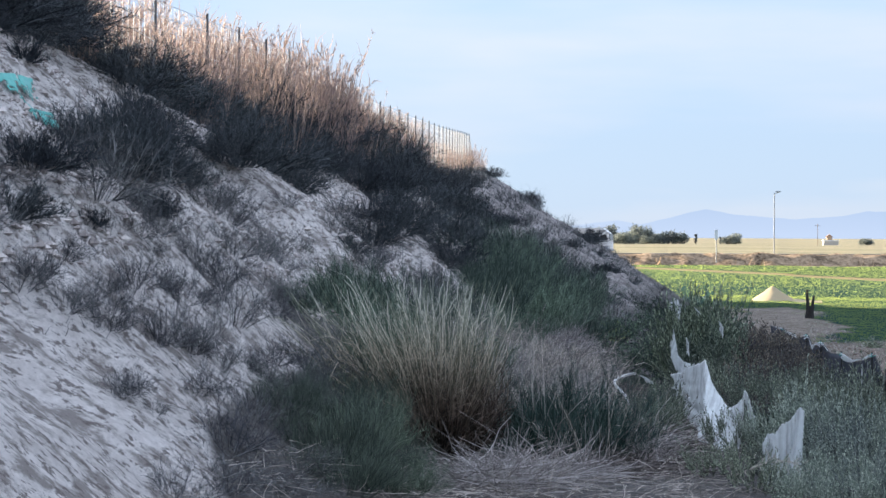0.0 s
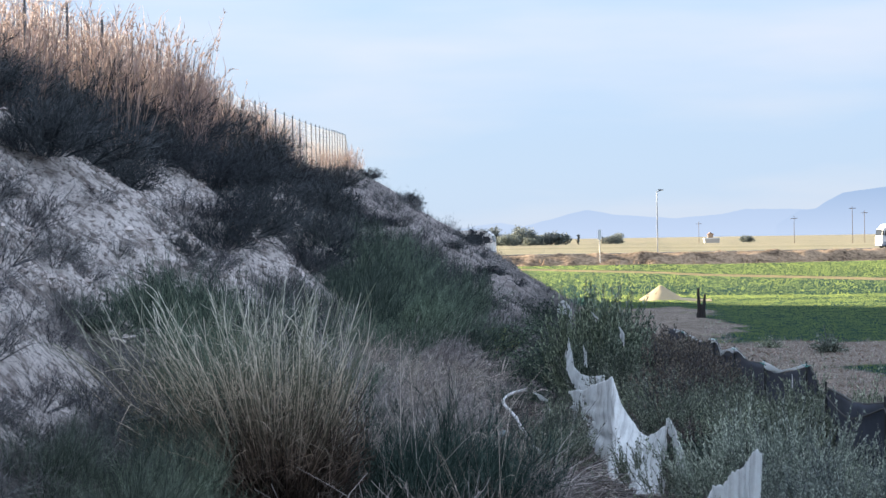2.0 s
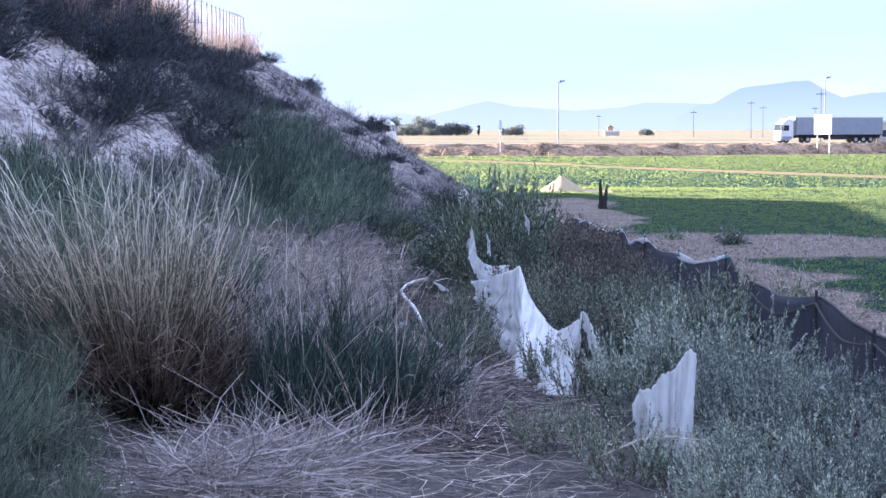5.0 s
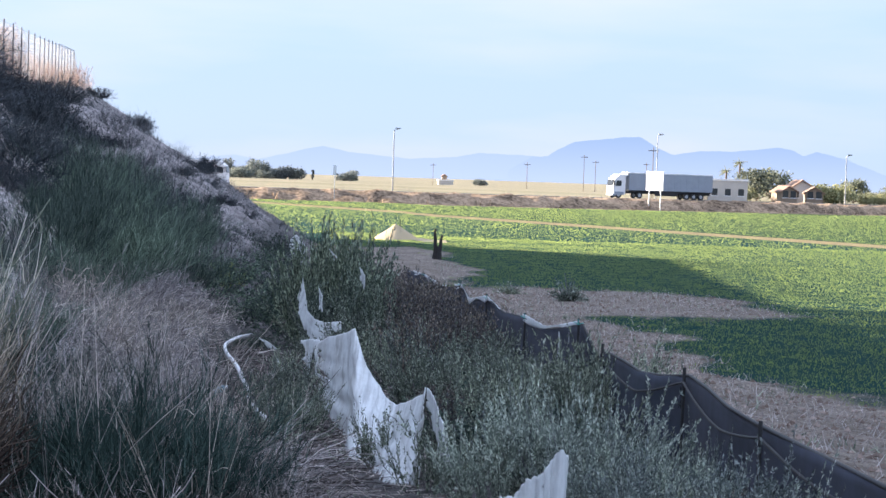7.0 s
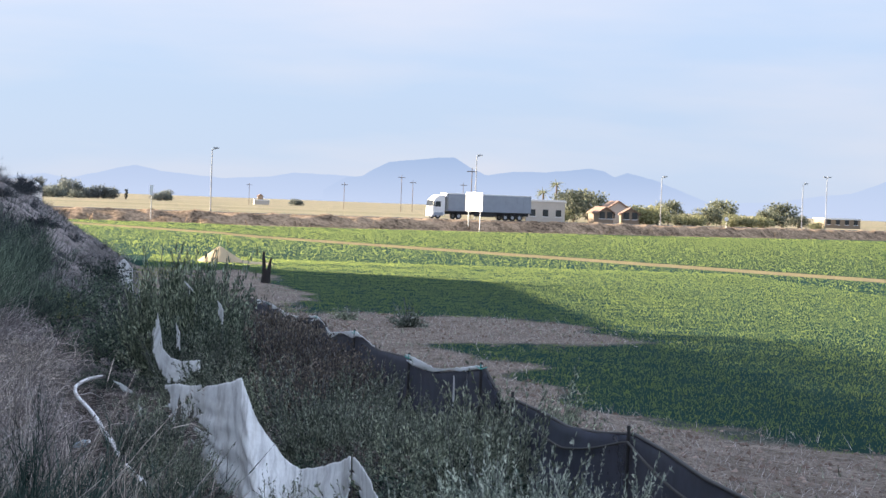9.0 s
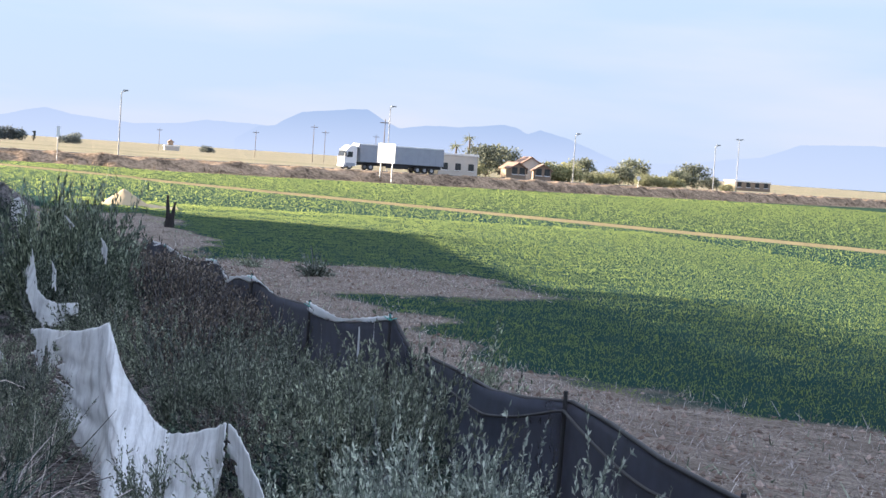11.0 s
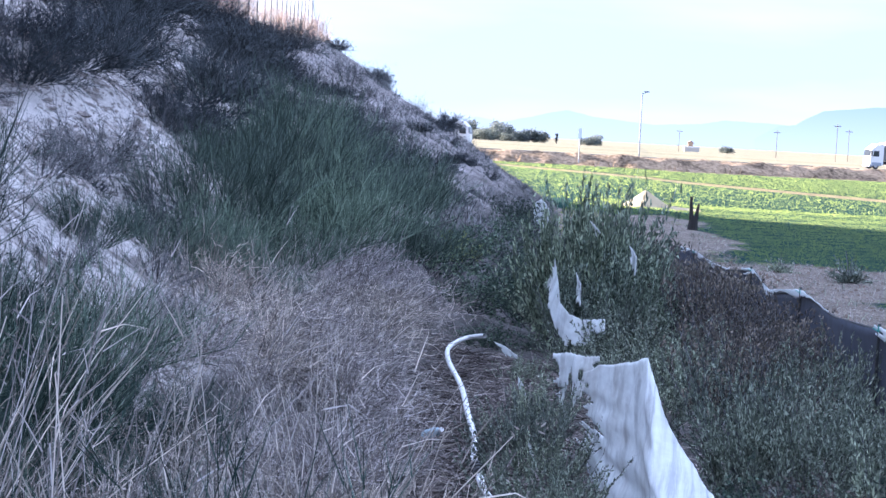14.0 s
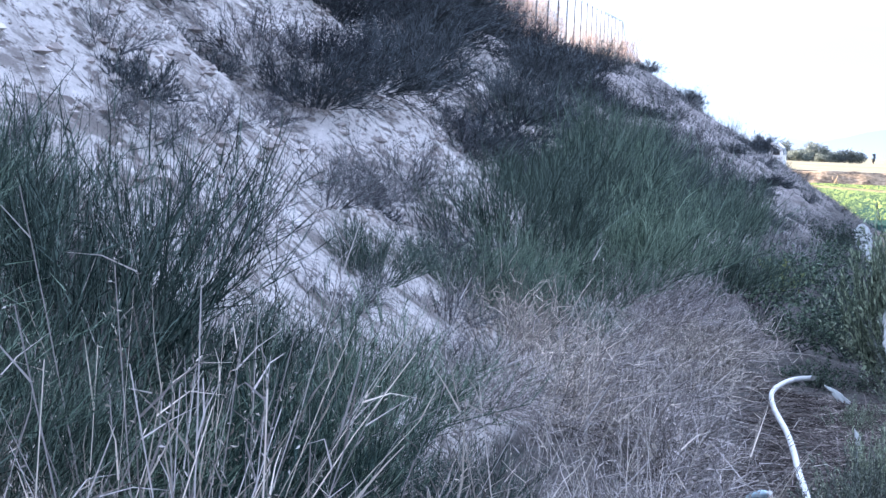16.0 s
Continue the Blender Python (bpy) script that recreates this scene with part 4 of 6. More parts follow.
green_bushes = [shrub("leafy_bush", "dense dark green leafy bush at the bank's foot", "shrub", 71 + k, dark_twig, green_leaf, 30, 75, 0.5, 1.0, 8, 2, 5, (0.03, 0.06), width=0.012, spread=0.5, foot=0.3) for k in range(2)]
tall_leaf = leafy("tall_bush_leaf", (0.05, 0.075, 0.056), (0.48, 0.57, 0.44), 0.25)
tall_bush = plume_bush("tall_bush", "tall dense green bush with upright leafy shoots", 78, dark_twig, tall_leaf, 34, 10, 36, 1.9)
russet_bush = shrub("russet_bush", "half-dead russet-brown bush against the net fence", "shrub", 81, grey_twig, russet_leaf, 36, 55, 0.6, 1.1, 9, 2, 3, (0.03, 0.06), width=0.012, wide=0.25, up=0.9, spread=0.35, foot=0.4, reach=(0.12, 0.3), loose=0.6)
yellow_bush = shrub("yellow_bush", "small yellow-green leafy bush at the bank's foot", "shrub", 91, grey_twig, yellow_leaf, 16, 60, 0.5, 0.9, 7, 2, 5, (0.05, 0.1), width=0.012)


def plant_all(protos, rows, tall=1.0, seed=0):
    """Rows of x, y and radius. The first ones move the patterns themselves to their places."""
    rng = np.random.default_rng(seed + 100)
    for i, (x, y, r) in enumerate(rows):
        s, h, turn = r * 1.25, tall * rng.uniform(0.85, 1.15), rng.uniform(0, 360)
        if i < len(protos):
            protos[i].matrix_basis = standing(x, y, s, h, turn)
        else:
            planted(protos[i % len(protos)], x, y, s, h, turn)


plant_all(dark_shrubs, [(-7.2, 22.4, 0.85), (-9.3, 18.9, 1.0), (-9.7, 36.2, 1.2), (-9.4, 40.0, 1.2), (-7.9, 34.8, 0.85), (-6.6, 35.3, 0.7), (-8.4, 48.7, 0.6), 
    (-6.4, 29.7, 0.75), (-6.4, 26.8, 0.6), (-6.3, 28.0, 0.6), (-6.2, 33.5, 0.75), (-5.4, 38.8, 0.9), (-8.0, 50.5, 0.6), (-6.9, 20.4, 0.7), (-5.7, 12.6, 0.5), 
    (-5.9, 43.0, 0.8), (-7.3, 24.6, 0.6)], 0.95, 1)


def plant_more(protos, rows, tall=1.0, seed=0):
    """Copies at rows of x, y and radius."""
    rng = np.random.default_rng(seed + 200)
    for i, (x, y, r) in enumerate(rows):
        planted(protos[i % len(protos)], x, y, r * 1.25, tall * rng.uniform(0.7, 1.3), rng.uniform(0, 360))


plant_more(dark_shrubs, [(-8.0, 14.6, 0.9), (-8.7, 16.6, 0.9), (-8.4, 20.6, 0.9), (-8.9, 23.4, 0.9), (-8.4, 26.0, 0.8), (-8.8, 28.6, 0.9), (-8.5, 31.2, 0.8), (-9.2, 33.6, 0.8), (-8.9, 38.0, 0.8),
    (-9.6, 43.6, 0.9), (-9.2, 46.8, 0.8), (-10.2, 50.0, 0.9), (-10.6, 55.0, 0.8), (-11.2, 60.0, 0.8), (-8.2, 42.5, 0.7), (-7.6, 30.6, 0.7), (-7.9, 12.4, 0.9), (-7.2, 17.0, 0.6), (-6.0, 13.8, 0.5), (-8.3, 9.5, 0.9), (-9.9, 21.5, 1.0), (-9.9, 15.5, 1.0), (-9.7, 20.2, 1.05), (-9.5, 24.2, 1.05), (-9.2, 27.2, 1.0), (-9.4, 30.2, 1.0), (-8.9, 13.2, 1.0)], 0.95, 2)
plant_all(low_shrubs, [(-5.6, 29.6, 0.6), (-5.5, 32.6, 0.7), (-4.8, 34.6, 0.6), (-7.6, 40.7, 0.85), (-7.9, 41.6, 0.75), (-5.6, 36.6, 0.6), (-6.6, 39.6, 0.6), (-8.2, 56.0, 0.7), (-9.5, 63.0, 0.7), (-6.0, 58.0, 0.6), (-5.0, 52.0, 0.6), (-6.4, 66.0, 0.6), (-7.0, 74.0, 0.7), (-7.2, 82.0, 0.6), (-5.4, 62.0, 0.5), (-9.2, 94.0, 0.6)], 0.6, 22)
plant_more(grey_shrubs + low_shrubs, [(-4.6, 60.0, 0.5), (-5.2, 70.0, 0.6), (-6.0, 78.0, 0.5), (-5.0, 84.0, 0.6), (-6.8, 90.0, 0.6), (-4.2, 74.0, 0.5), (-7.6, 86.0, 0.6), (-5.8, 96.0, 0.6), (-8.6, 78.0, 0.5), (-4.0, 66.0, 0.5), (-6.4, 62.0, 0.5), (-9.8, 90.0, 0.6)], 0.6, 23)
plant_more(low_shrubs, [(-17.3, 111.5, 0.8), (-14.8, 108.5, 1.0), (-14.3, 106.5, 0.7), (-10.4, 102.5, 1.25), (-10.0, 99.5, 0.9)], 0.8, 24)
plant_more(dark_shrubs, [(-5.5, 9.9, 0.4), (-5.95, 12.2, 0.4), (-5.65, 12.8, 0.45), (-7.1, 20.2, 0.5), (-8.65, 39.1, 1.0), (-8.4, 48.1, 0.8), (-7.95, 29.0, 0.6), (-5.3, 12.2, 0.28), (-5.8, 14.7, 0.32), (-7.65, 34.2, 0.65), (-7.35, 40.2, 0.75),
    (-12.5, 72.8, 0.9), (-10.4, 52.9, 0.7), (-6.6, 27.5, 0.5), (-7.65, 33.4, 0.65), (-8.95, 40.3, 0.7), (-11.7, 66.0, 0.8), (-5.85, 40.9, 0.8), (-5.6, 47.2, 0.9), (-5.5, 29.1, 0.45), (-6.1, 12.9, 0.5), (-6.6, 16.2, 0.5), (-7.4, 26.0, 0.6), (-7.0, 31.6, 0.6), (-9.9, 26.6, 1.0), (-10.1, 24.6, 1.05), (-9.7, 28.6, 0.9), (-10.0, 22.4, 1.0), (-9.2, 25.4, 0.9), (-9.4, 30.8, 0.8), (-9.6, 32.6, 0.8)], 0.9, 25)
plant_all(grey_shrubs, [(-6.4, 18.2, 0.5), (-6.9, 26.7, 0.6), (-5.9, 18.1, 0.3), (-6.2, 20.3, 0.25), (-5.8, 21.4, 0.3), (-5.1, 20.6, 0.3), (-5.3, 21.9, 0.25), (-5.4, 26.2, 0.55), (-4.8, 22.6, 0.4), (-4.5, 20.1, 0.4),
    (-5.3, 10.8, 0.55), (-5.1, 15.2, 0.35), (-6.0, 11.7, 0.35), (-5.0, 24.0, 0.4), (-5.6, 23.4, 0.3), (-5.9, 16.0, 0.3), (-7.0, 38.5, 0.5), (-6.2, 46.0, 0.5), (-5.5, 28.6, 0.5), (-4.9, 18.4, 0.35), (-6.6, 15.6, 0.4)], 1.0, 3)
plant_more(grey_shrubs, [(-4.15, 9.2, 0.3), (-3.9, 9.75, 0.2), (-4.57, 10.45, 0.18), (-3.72, 7.7, 0.12), (-4.9, 12.2, 0.2), (-4.4, 13.3, 0.25), (-7.4, 60, 0.6), (-10.0, 72, 0.7), (-11.5, 80, 0.7), (-9.0, 70, 0.5), (-12.8, 86, 0.6), (-13.6, 103, 0.8), (-11, 98, 0.7), (-8.2, 66, 0.5)], 1.25, 4)
plant_all(broom_shrubs, [(-4.15, 17.6, 0.75), (-3.55, 19.2, 0.55), (-4.2, 21.7, 0.32), (-4.85, 30.6, 0.9), (-4.1, 31.6, 0.85), (-4.15, 25.3, 0.5), (-3.85, 27.0, 0.5), (-3.7, 24.5, 0.4), (-4.0, 23.3, 0.4), (-3.6, 30.2, 0.5), (-4.35, 26.2, 0.75), (-4.8, 45.0, 0.7), (-4.7, 36.0, 0.9),
    (-3.9, 28.6, 0.7), (-4.9, 33.6, 0.8), (-3.8, 24.0, 0.45), (-4.4, 40.5, 0.8), (-5.4, 41.5, 0.7), (-4.75, 16.6, 0.4), (-3.6, 34.5, 0.7)], 1.1, 5)
plant_more(broom_shrubs, [(-3.75, 16.2, 0.5), (-4.0, 15.2, 0.5), (-3.3, 17.4, 0.4), (-3.7, 14.4, 0.5), (-3.3, 16.2, 0.4), (-4.4, 14.2, 0.4), (-3.9, 18.6, 0.5), (-4.4, 16.4, 0.6), (-3.4, 18.2, 0.5), (-4.8, 18.2, 0.5), (-3.0, 18.9, 0.4), (-3.5, 15.0, 0.5), (-3.8, 17.0, 0.5), (-3.95, 16.0, 0.5), (-3.55, 17.9, 0.45)], 0.85, 15)
plant_all(dark_brooms, [(-1.95, 13.9, 0.66), (-1.7, 14.2, 0.76), (-1.5, 14.5, 0.56), (-1.85, 14.6, 0.56), (-1.6, 14.9, 0.42), (-1.35, 14.7, 0.38), (-2.1, 14.2, 0.62)], 0.86, 16)
plant_more(dark_brooms, [(-3.3, 17.2, 0.42), (-3.4, 18.0, 0.5), (-3.6, 17.7, 0.45), (-3.1, 17.7, 0.36)], 0.9, 17)
plant_more(broom_shrubs, [(-5.35, 32.0, 0.7), (-4.25, 32.6, 0.6), (-6.1, 39.4, 0.8), (-4.9, 28.4, 0.5), (-5.0, 37.6, 0.7)], 0.95, 26)
plant_more(grey_shrubs, [(-3.2, 6.6, 0.3), (-3.1, 7.3, 0.34), (-3.3, 8.0, 0.34), (-2.9, 8.1, 0.3), (-3.0, 8.8, 0.3), (-4.45, 8.5, 0.3), (-4.15, 8.95, 0.18)], 0.9, 27)
plant_all(soft_brooms, [(-2.95, 10.3, 0.4), (-3.2, 10.9, 0.36), (-2.75, 10.75, 0.3), (-3.05, 11.4, 0.32), (-2.95, 9.5, 0.42), (-2.45, 9.7, 0.32), (-3.35, 12.3, 0.4), (-2.7, 9.0, 0.36), (-3.4, 9.9, 0.3)], 1.05, 35)
plant_all(green_bushes, [(-3.4, 37.0, 0.8), (-2.5, 39.5, 0.8), (-1.9, 36.0, 0.75), (-2.7, 33.5, 0.55), (-3.6, 43.0, 0.8), (-2.6, 46.0, 0.8), (-1.6, 42.0, 0.8), (-3.4, 52.0, 0.8), (-2.0, 50.0, 0.7), (-3.8, 60.0, 0.8), (-2.2, 31.4, 0.4)], 0.85, 6)
plant_all([yellow_bush], [(-3.35, 39.2, 0.42)], 1.0, 7)
plant_all([tall_bush], [(-1.25, 31.8, 0.75), (-0.9, 32.6, 0.76), (-0.75, 31.2, 0.62), (-1.1, 33.4, 0.65), (-1.5, 32.9, 0.55), (-0.55, 32.3, 0.46), (-0.6, 30.4, 0.42), (-0.95, 30.8, 0.55), (-0.25, 31.2, 0.36)], 1.95, 28)
plant_all(salt_bushes, [(-0.9, 29.9, 0.7), (-0.2, 33.0, 0.8), (-0.4, 29.0, 0.7), (-0.2, 27.0, 0.65), (0.1, 25.0, 0.6), (-1.4, 34.5, 0.9), (-0.3, 36.5, 0.9), (-0.5, 24.2, 0.45)], 1.05, 8)
plant_more(salt_bushes + green_bushes[:1], [(0.3, 22.8, 0.55), (0.45, 20.6, 0.55), (0.6, 18.8, 0.55), (0.7, 16.9, 0.6), (0.9, 21.8, 0.5), (1.0, 19.8, 0.5), (1.1, 17.8, 0.42), (1.15, 16.0, 0.34), (1.3, 14.2, 0.34), (0.7, 24.4, 0.55),
    (1.3, 12.2, 0.36), (0.1, 19.6, 0.4), (0.1, 21.6, 0.45), (1.4, 20.4, 0.38), (1.5, 18.4, 0.28), (1.55, 16.4, 0.26), (0.55, 26.0, 0.55), (0.35, 12.9, 0.35), (1.35, 22.6, 0.4), (1.05, 23.4, 0.45), (1.9, 21.2, 0.4), (1.98, 21.7, 0.34), (1.6, 12.9, 0.3), (1.75, 14.8, 0.26)], 0.95, 18)
plant_more(grey_shrubs, [(-4.6, 9.8, 0.35), (-4.2, 11.2, 0.35), (-3.7, 12.0, 0.35), (-4.6, 12.0, 0.35), (-4.9, 13.4, 0.4), (-4.0, 13.2, 0.35), (-3.5, 10.6, 0.3), (-4.3, 8.4, 0.25), (-5.0, 11.0, 0.3), (-5.5, 14.6, 0.4), (-4.6, 19.2, 0.3), (-4.0, 20.6, 0.3), (-3.9, 22.4, 0.35), (-4.3, 23.4, 0.4), (-3.6, 21.2, 0.3), (-3.7, 24.8, 0.35), (-5.0, 17.2, 0.35), (-5.4, 19.4, 0.3), (-3.5, 9.3, 0.3), (-5.2, 16.4, 0.3)], 0.9, 38)
plant_more(salt_bushes, [(-1.35, 22.6, 0.28), (-1.1, 20.8, 0.3), (-1.3, 24.2, 0.26), (-0.95, 19.2, 0.26), (-1.05, 17.6, 0.22), (2.25, 20.0, 0.3), (2.3, 22.6, 0.35), (0.1, 15.4, 0.3), (-0.2, 17.0, 0.3), (-0.6, 26.2, 0.5), (-0.9, 28.0, 0.5), (-1.7, 27.2, 0.3), (-0.2, 12.6, 0.25), (0.2, 11.4, 0.3)], 1.1, 9)
plant_more(salt_bushes, [(1.15, 18.0, 0.5), (1.8, 21.0, 0.6), (1.9, 21.8, 0.6), (2.0, 21.3, 0.5), (-1.05, 19.6, 0.34), (-1.15, 20.8, 0.36), (-1.0, 18.6, 0.3), (-1.25, 22.0, 0.3), (-1.2, 23.4, 0.3)], 1.3, 29)
plant_all(near_salt, [(1.47, 13.0, 0.5), (1.14, 12.0, 0.42), (0.83, 12.0, 0.3), (1.6, 12.2, 0.4), (1.3, 11.0, 0.36), (0.9, 14.6, 0.42), (0.85, 15.2, 0.44), (0.95, 13.4, 0.42), (0.5, 14.4, 0.46), (0.85, 11.0, 0.34), (0.6, 11.3, 0.28), (1.1, 10.1, 0.36), (1.55, 10.8, 0.36), (0.9, 9.3, 0.3), (0.6, 10.2, 0.26), (1.2, 15.6, 0.36), (1.7, 14.2, 0.34)], 1.15, 31)
for proto, x, y, size, tall, turn in ((near_salt[0], 0.98, 14.35, 0.62, 1.5, 20), (near_salt[1], 0.72, 14.7, 0.6, 1.4, 140), (near_salt[1], 1.89, 15.4, 0.26, 2.2, 70), (near_salt[0], 1.3, 14.0, 0.4, 1.5, 200),
    (salt_bushes[1], 1.72, 20.6, 0.72, 1.35, 80), (salt_bushes[0], 0.45, 16.4, 0.6, 1.0, 10)):
    planted(proto, x, y, size, tall, turn)
plant_all([russet_bush], [(0.4, 29.6, 0.6), (0.35, 31.5, 0.6), (0.1, 33.6, 0.65), (0.45, 27.4, 0.55), (0.0, 37.0, 0.7), (-0.1, 40.0, 0.7), (-0.6, 39.0, 0.7), (0.6, 25.6, 0.45), (-0.6, 43.5, 0.7), (0.8, 28.4, 0.5), (0.6, 33.0, 0.5), (0.5, 36.0, 0.55), (0.75, 31.0, 0.5), (0.85, 26.8, 0.45), (0.3, 39.0, 0.55), (0.2, 42.5, 0.55), (0.65, 34.4, 0.45)], 1.45, 10)
plant_more(salt_bushes + [russet_bush], [(0.75, 24.0, 0.5), (0.95, 25.2, 0.45), (1.15, 22.4, 0.4), (0.2, 23.6, 0.5), (0.6, 22.0, 0.5), (0.9, 20.6, 0.45), (0.25, 20.4, 0.42), (0.3, 18.2, 0.42), (0.75, 18.0, 0.42), (0.25, 26.2, 0.5), (-0.1, 28.2, 0.5), (-0.3, 31.0, 0.5), (1.5, 21.4, 0.36), (1.9, 20.3, 0.36), (2.0, 22.2, 0.36), (1.7, 13.6, 0.3), (1.75, 12.4, 0.32), (1.85, 16.2, 0.26), (1.7, 17.6, 0.26), (1.6, 11.4, 0.34)], 1.4, 58)


def bank_scatter():
    rng = np.random.default_rng(77)
    for k in range(18):
        planted(grey_shrubs[k % 2], rng.uniform(-5.2, -3.5), rng.uniform(7.0, 13.2), rng.uniform(0.16, 0.4), rng.uniform(0.8, 1.2), rng.uniform(0, 360))
    for k in range(75):
        y = 8 + 34 * rng.uniform() ** 1.3
        x = -3.3 - 0.054 * y - rng.uniform(0, 1) * min(4.2, 1.2 + 0.2 * y)
        planted((grey_shrubs + low_shrubs)[k % 3], x, y, rng.uniform(0.16, 0.42), rng.uniform(0.8, 1.3), rng.uniform(0, 360))


bank_scatter()


def is_crop(x, y):
    return crop_depth(x, y) + 0.8 * ripple(x, y, 3.1, 2) + 0.5 * ripple(x, y, 7.3, 5) > 0.1


def chalk_clods():
    """Loose lumps of chalk lying on the bank."""
    rng = np.random.default_rng(79)
    n = 8500
    y = 6.0 + 26 * rng.uniform(size=n) ** 1.9
    x = -3.4 - 0.054 * y - 0.9 * smooth(15, 12.5, y) - rng.uniform(0, 1, n) * np.minimum(4.8, 1.5 + 0.25 * y)
    size = 0.015 + 0.045 * rng.uniform(size=n) ** 3
    tips = np.array([(1, 0, 0), (0, 1, 0), (-1, 0, 0), (0, -1, 0), (0.1, 0, 0.7), (0, 0.1, -0.6)], float)
    v = tips[None] * (1 + 0.3 * rng.normal(size=(n, 6, 1))) * size[:, None, None]
    a = rng.uniform(0, 6.28, n)
    v = np.stack([v[..., 0] * np.cos(a)[:, None] - v[..., 1] * np.sin(a)[:, None], v[..., 0] * np.sin(a)[:, None] + v[..., 1] * np.cos(a)[:, None], v[..., 2]], -1)
    v += np.stack([x, y, ground_z(x, y) + 0.01], 1)[:, None]
    f = np.array([(0, 1, 4), (1, 2, 4), (2, 3, 4), (3, 0, 4), (1, 0, 5), (2, 1, 5), (3, 2, 5), (0, 3, 5)])
    soup = Soup()
    soup.add(v, (np.arange(n)[:, None, None] * 6 + f).reshape(-1, 3))
    ob = new("chalk_clods", soup.mesh("chalk_clods"))
    ob.data.polygons.foreach_set("use_smooth", np.zeros(len(ob.data.polygons), bool))
    ob.data.materials.append(leafy("chalk_clod", (0.3, 0.265, 0.255), (0.82, 0.76, 0.74), 0, 0.95))
    tagged(ob, "loose lumps of pale chalk lying on the bank", "clods", kind="stuff")


chalk_clods()


def soil_clods():
    """Clods and stones on the bare strip."""
    rng = np.random.default_rng(83)
    n = 7000
    x, y = rng.uniform(2.2, 12, n), 14 + 60 * rng.uniform(size=n) ** 1.4
    k = ~is_crop(x, y)
    x, y = x[k], y[k]
    n = len(x)
    size = 0.015 + 0.055 * rng.uniform(size=n) ** 3
    tips = np.array([(1, 0, 0), (0, 1, 0), (-1, 0, 0), (0, -1, 0), (0.1, 0, 0.7), (0, 0.1, -0.6)], float)
    v = tips[None] * (1 + 0.3 * rng.normal(size=(n, 6, 1))) * size[:, None, None] + np.stack([x, y, ground_z(x, y) + 0.01], 1)[:, None]
    f = np.array([(0, 1, 4), (1, 2, 4), (2, 3, 4), (3, 0, 4), (1, 0, 5), (2, 1, 5), (3, 2, 5), (0, 3, 5)])
    soup = Soup()
    soup.add(v, (np.arange(n)[:, None, None] * 6 + f).reshape(-1, 3))
    ob = new("soil_clods", soup.mesh("soil_clods"))
    ob.data.polygons.foreach_set("use_smooth", np.zeros(len(ob.data.polygons), bool))
    ob.data.materials.append(leafy("soil_clod", (0.16, 0.115, 0.09), (0.5, 0.4, 0.33), 0, 0.95))
    tagged(ob, "brown clods and stones on the bare soil strip", "clods", kind="stuff")


# ---- the big grass tussock and the dry brush by the path ----
def tussock_blade():
    """Long blades: brown foot, olive middle, bleached tips."""
    m, n, l, b = material("tussock_blade", 0.7)
    g = n.new("ShaderNodeNewGeometry").outputs["Random Per Island"]
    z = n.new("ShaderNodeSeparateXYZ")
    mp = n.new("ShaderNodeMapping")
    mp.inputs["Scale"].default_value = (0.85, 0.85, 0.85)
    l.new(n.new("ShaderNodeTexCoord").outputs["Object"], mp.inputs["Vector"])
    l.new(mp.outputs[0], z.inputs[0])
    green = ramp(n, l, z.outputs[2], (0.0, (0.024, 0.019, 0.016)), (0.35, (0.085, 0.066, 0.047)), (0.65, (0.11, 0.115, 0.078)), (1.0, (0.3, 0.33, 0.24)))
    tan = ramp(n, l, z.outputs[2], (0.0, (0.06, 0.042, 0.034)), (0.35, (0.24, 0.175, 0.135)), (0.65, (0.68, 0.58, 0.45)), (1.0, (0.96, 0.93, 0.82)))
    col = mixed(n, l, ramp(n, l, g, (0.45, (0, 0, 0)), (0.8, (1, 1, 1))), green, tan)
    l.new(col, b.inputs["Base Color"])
    t = n.new("ShaderNodeBsdfTranslucent")
    l.new(col, t.inputs["Color"])
    x = n.new("ShaderNodeMixShader")
    x.inputs[0].default_value = 0.25
    l.new(b.outputs[0], x.inputs[1])
    l.new(t.outputs[0], x.inputs[2])
    l.new(x.outputs[0], n["Material Output"].inputs[0])
    return m


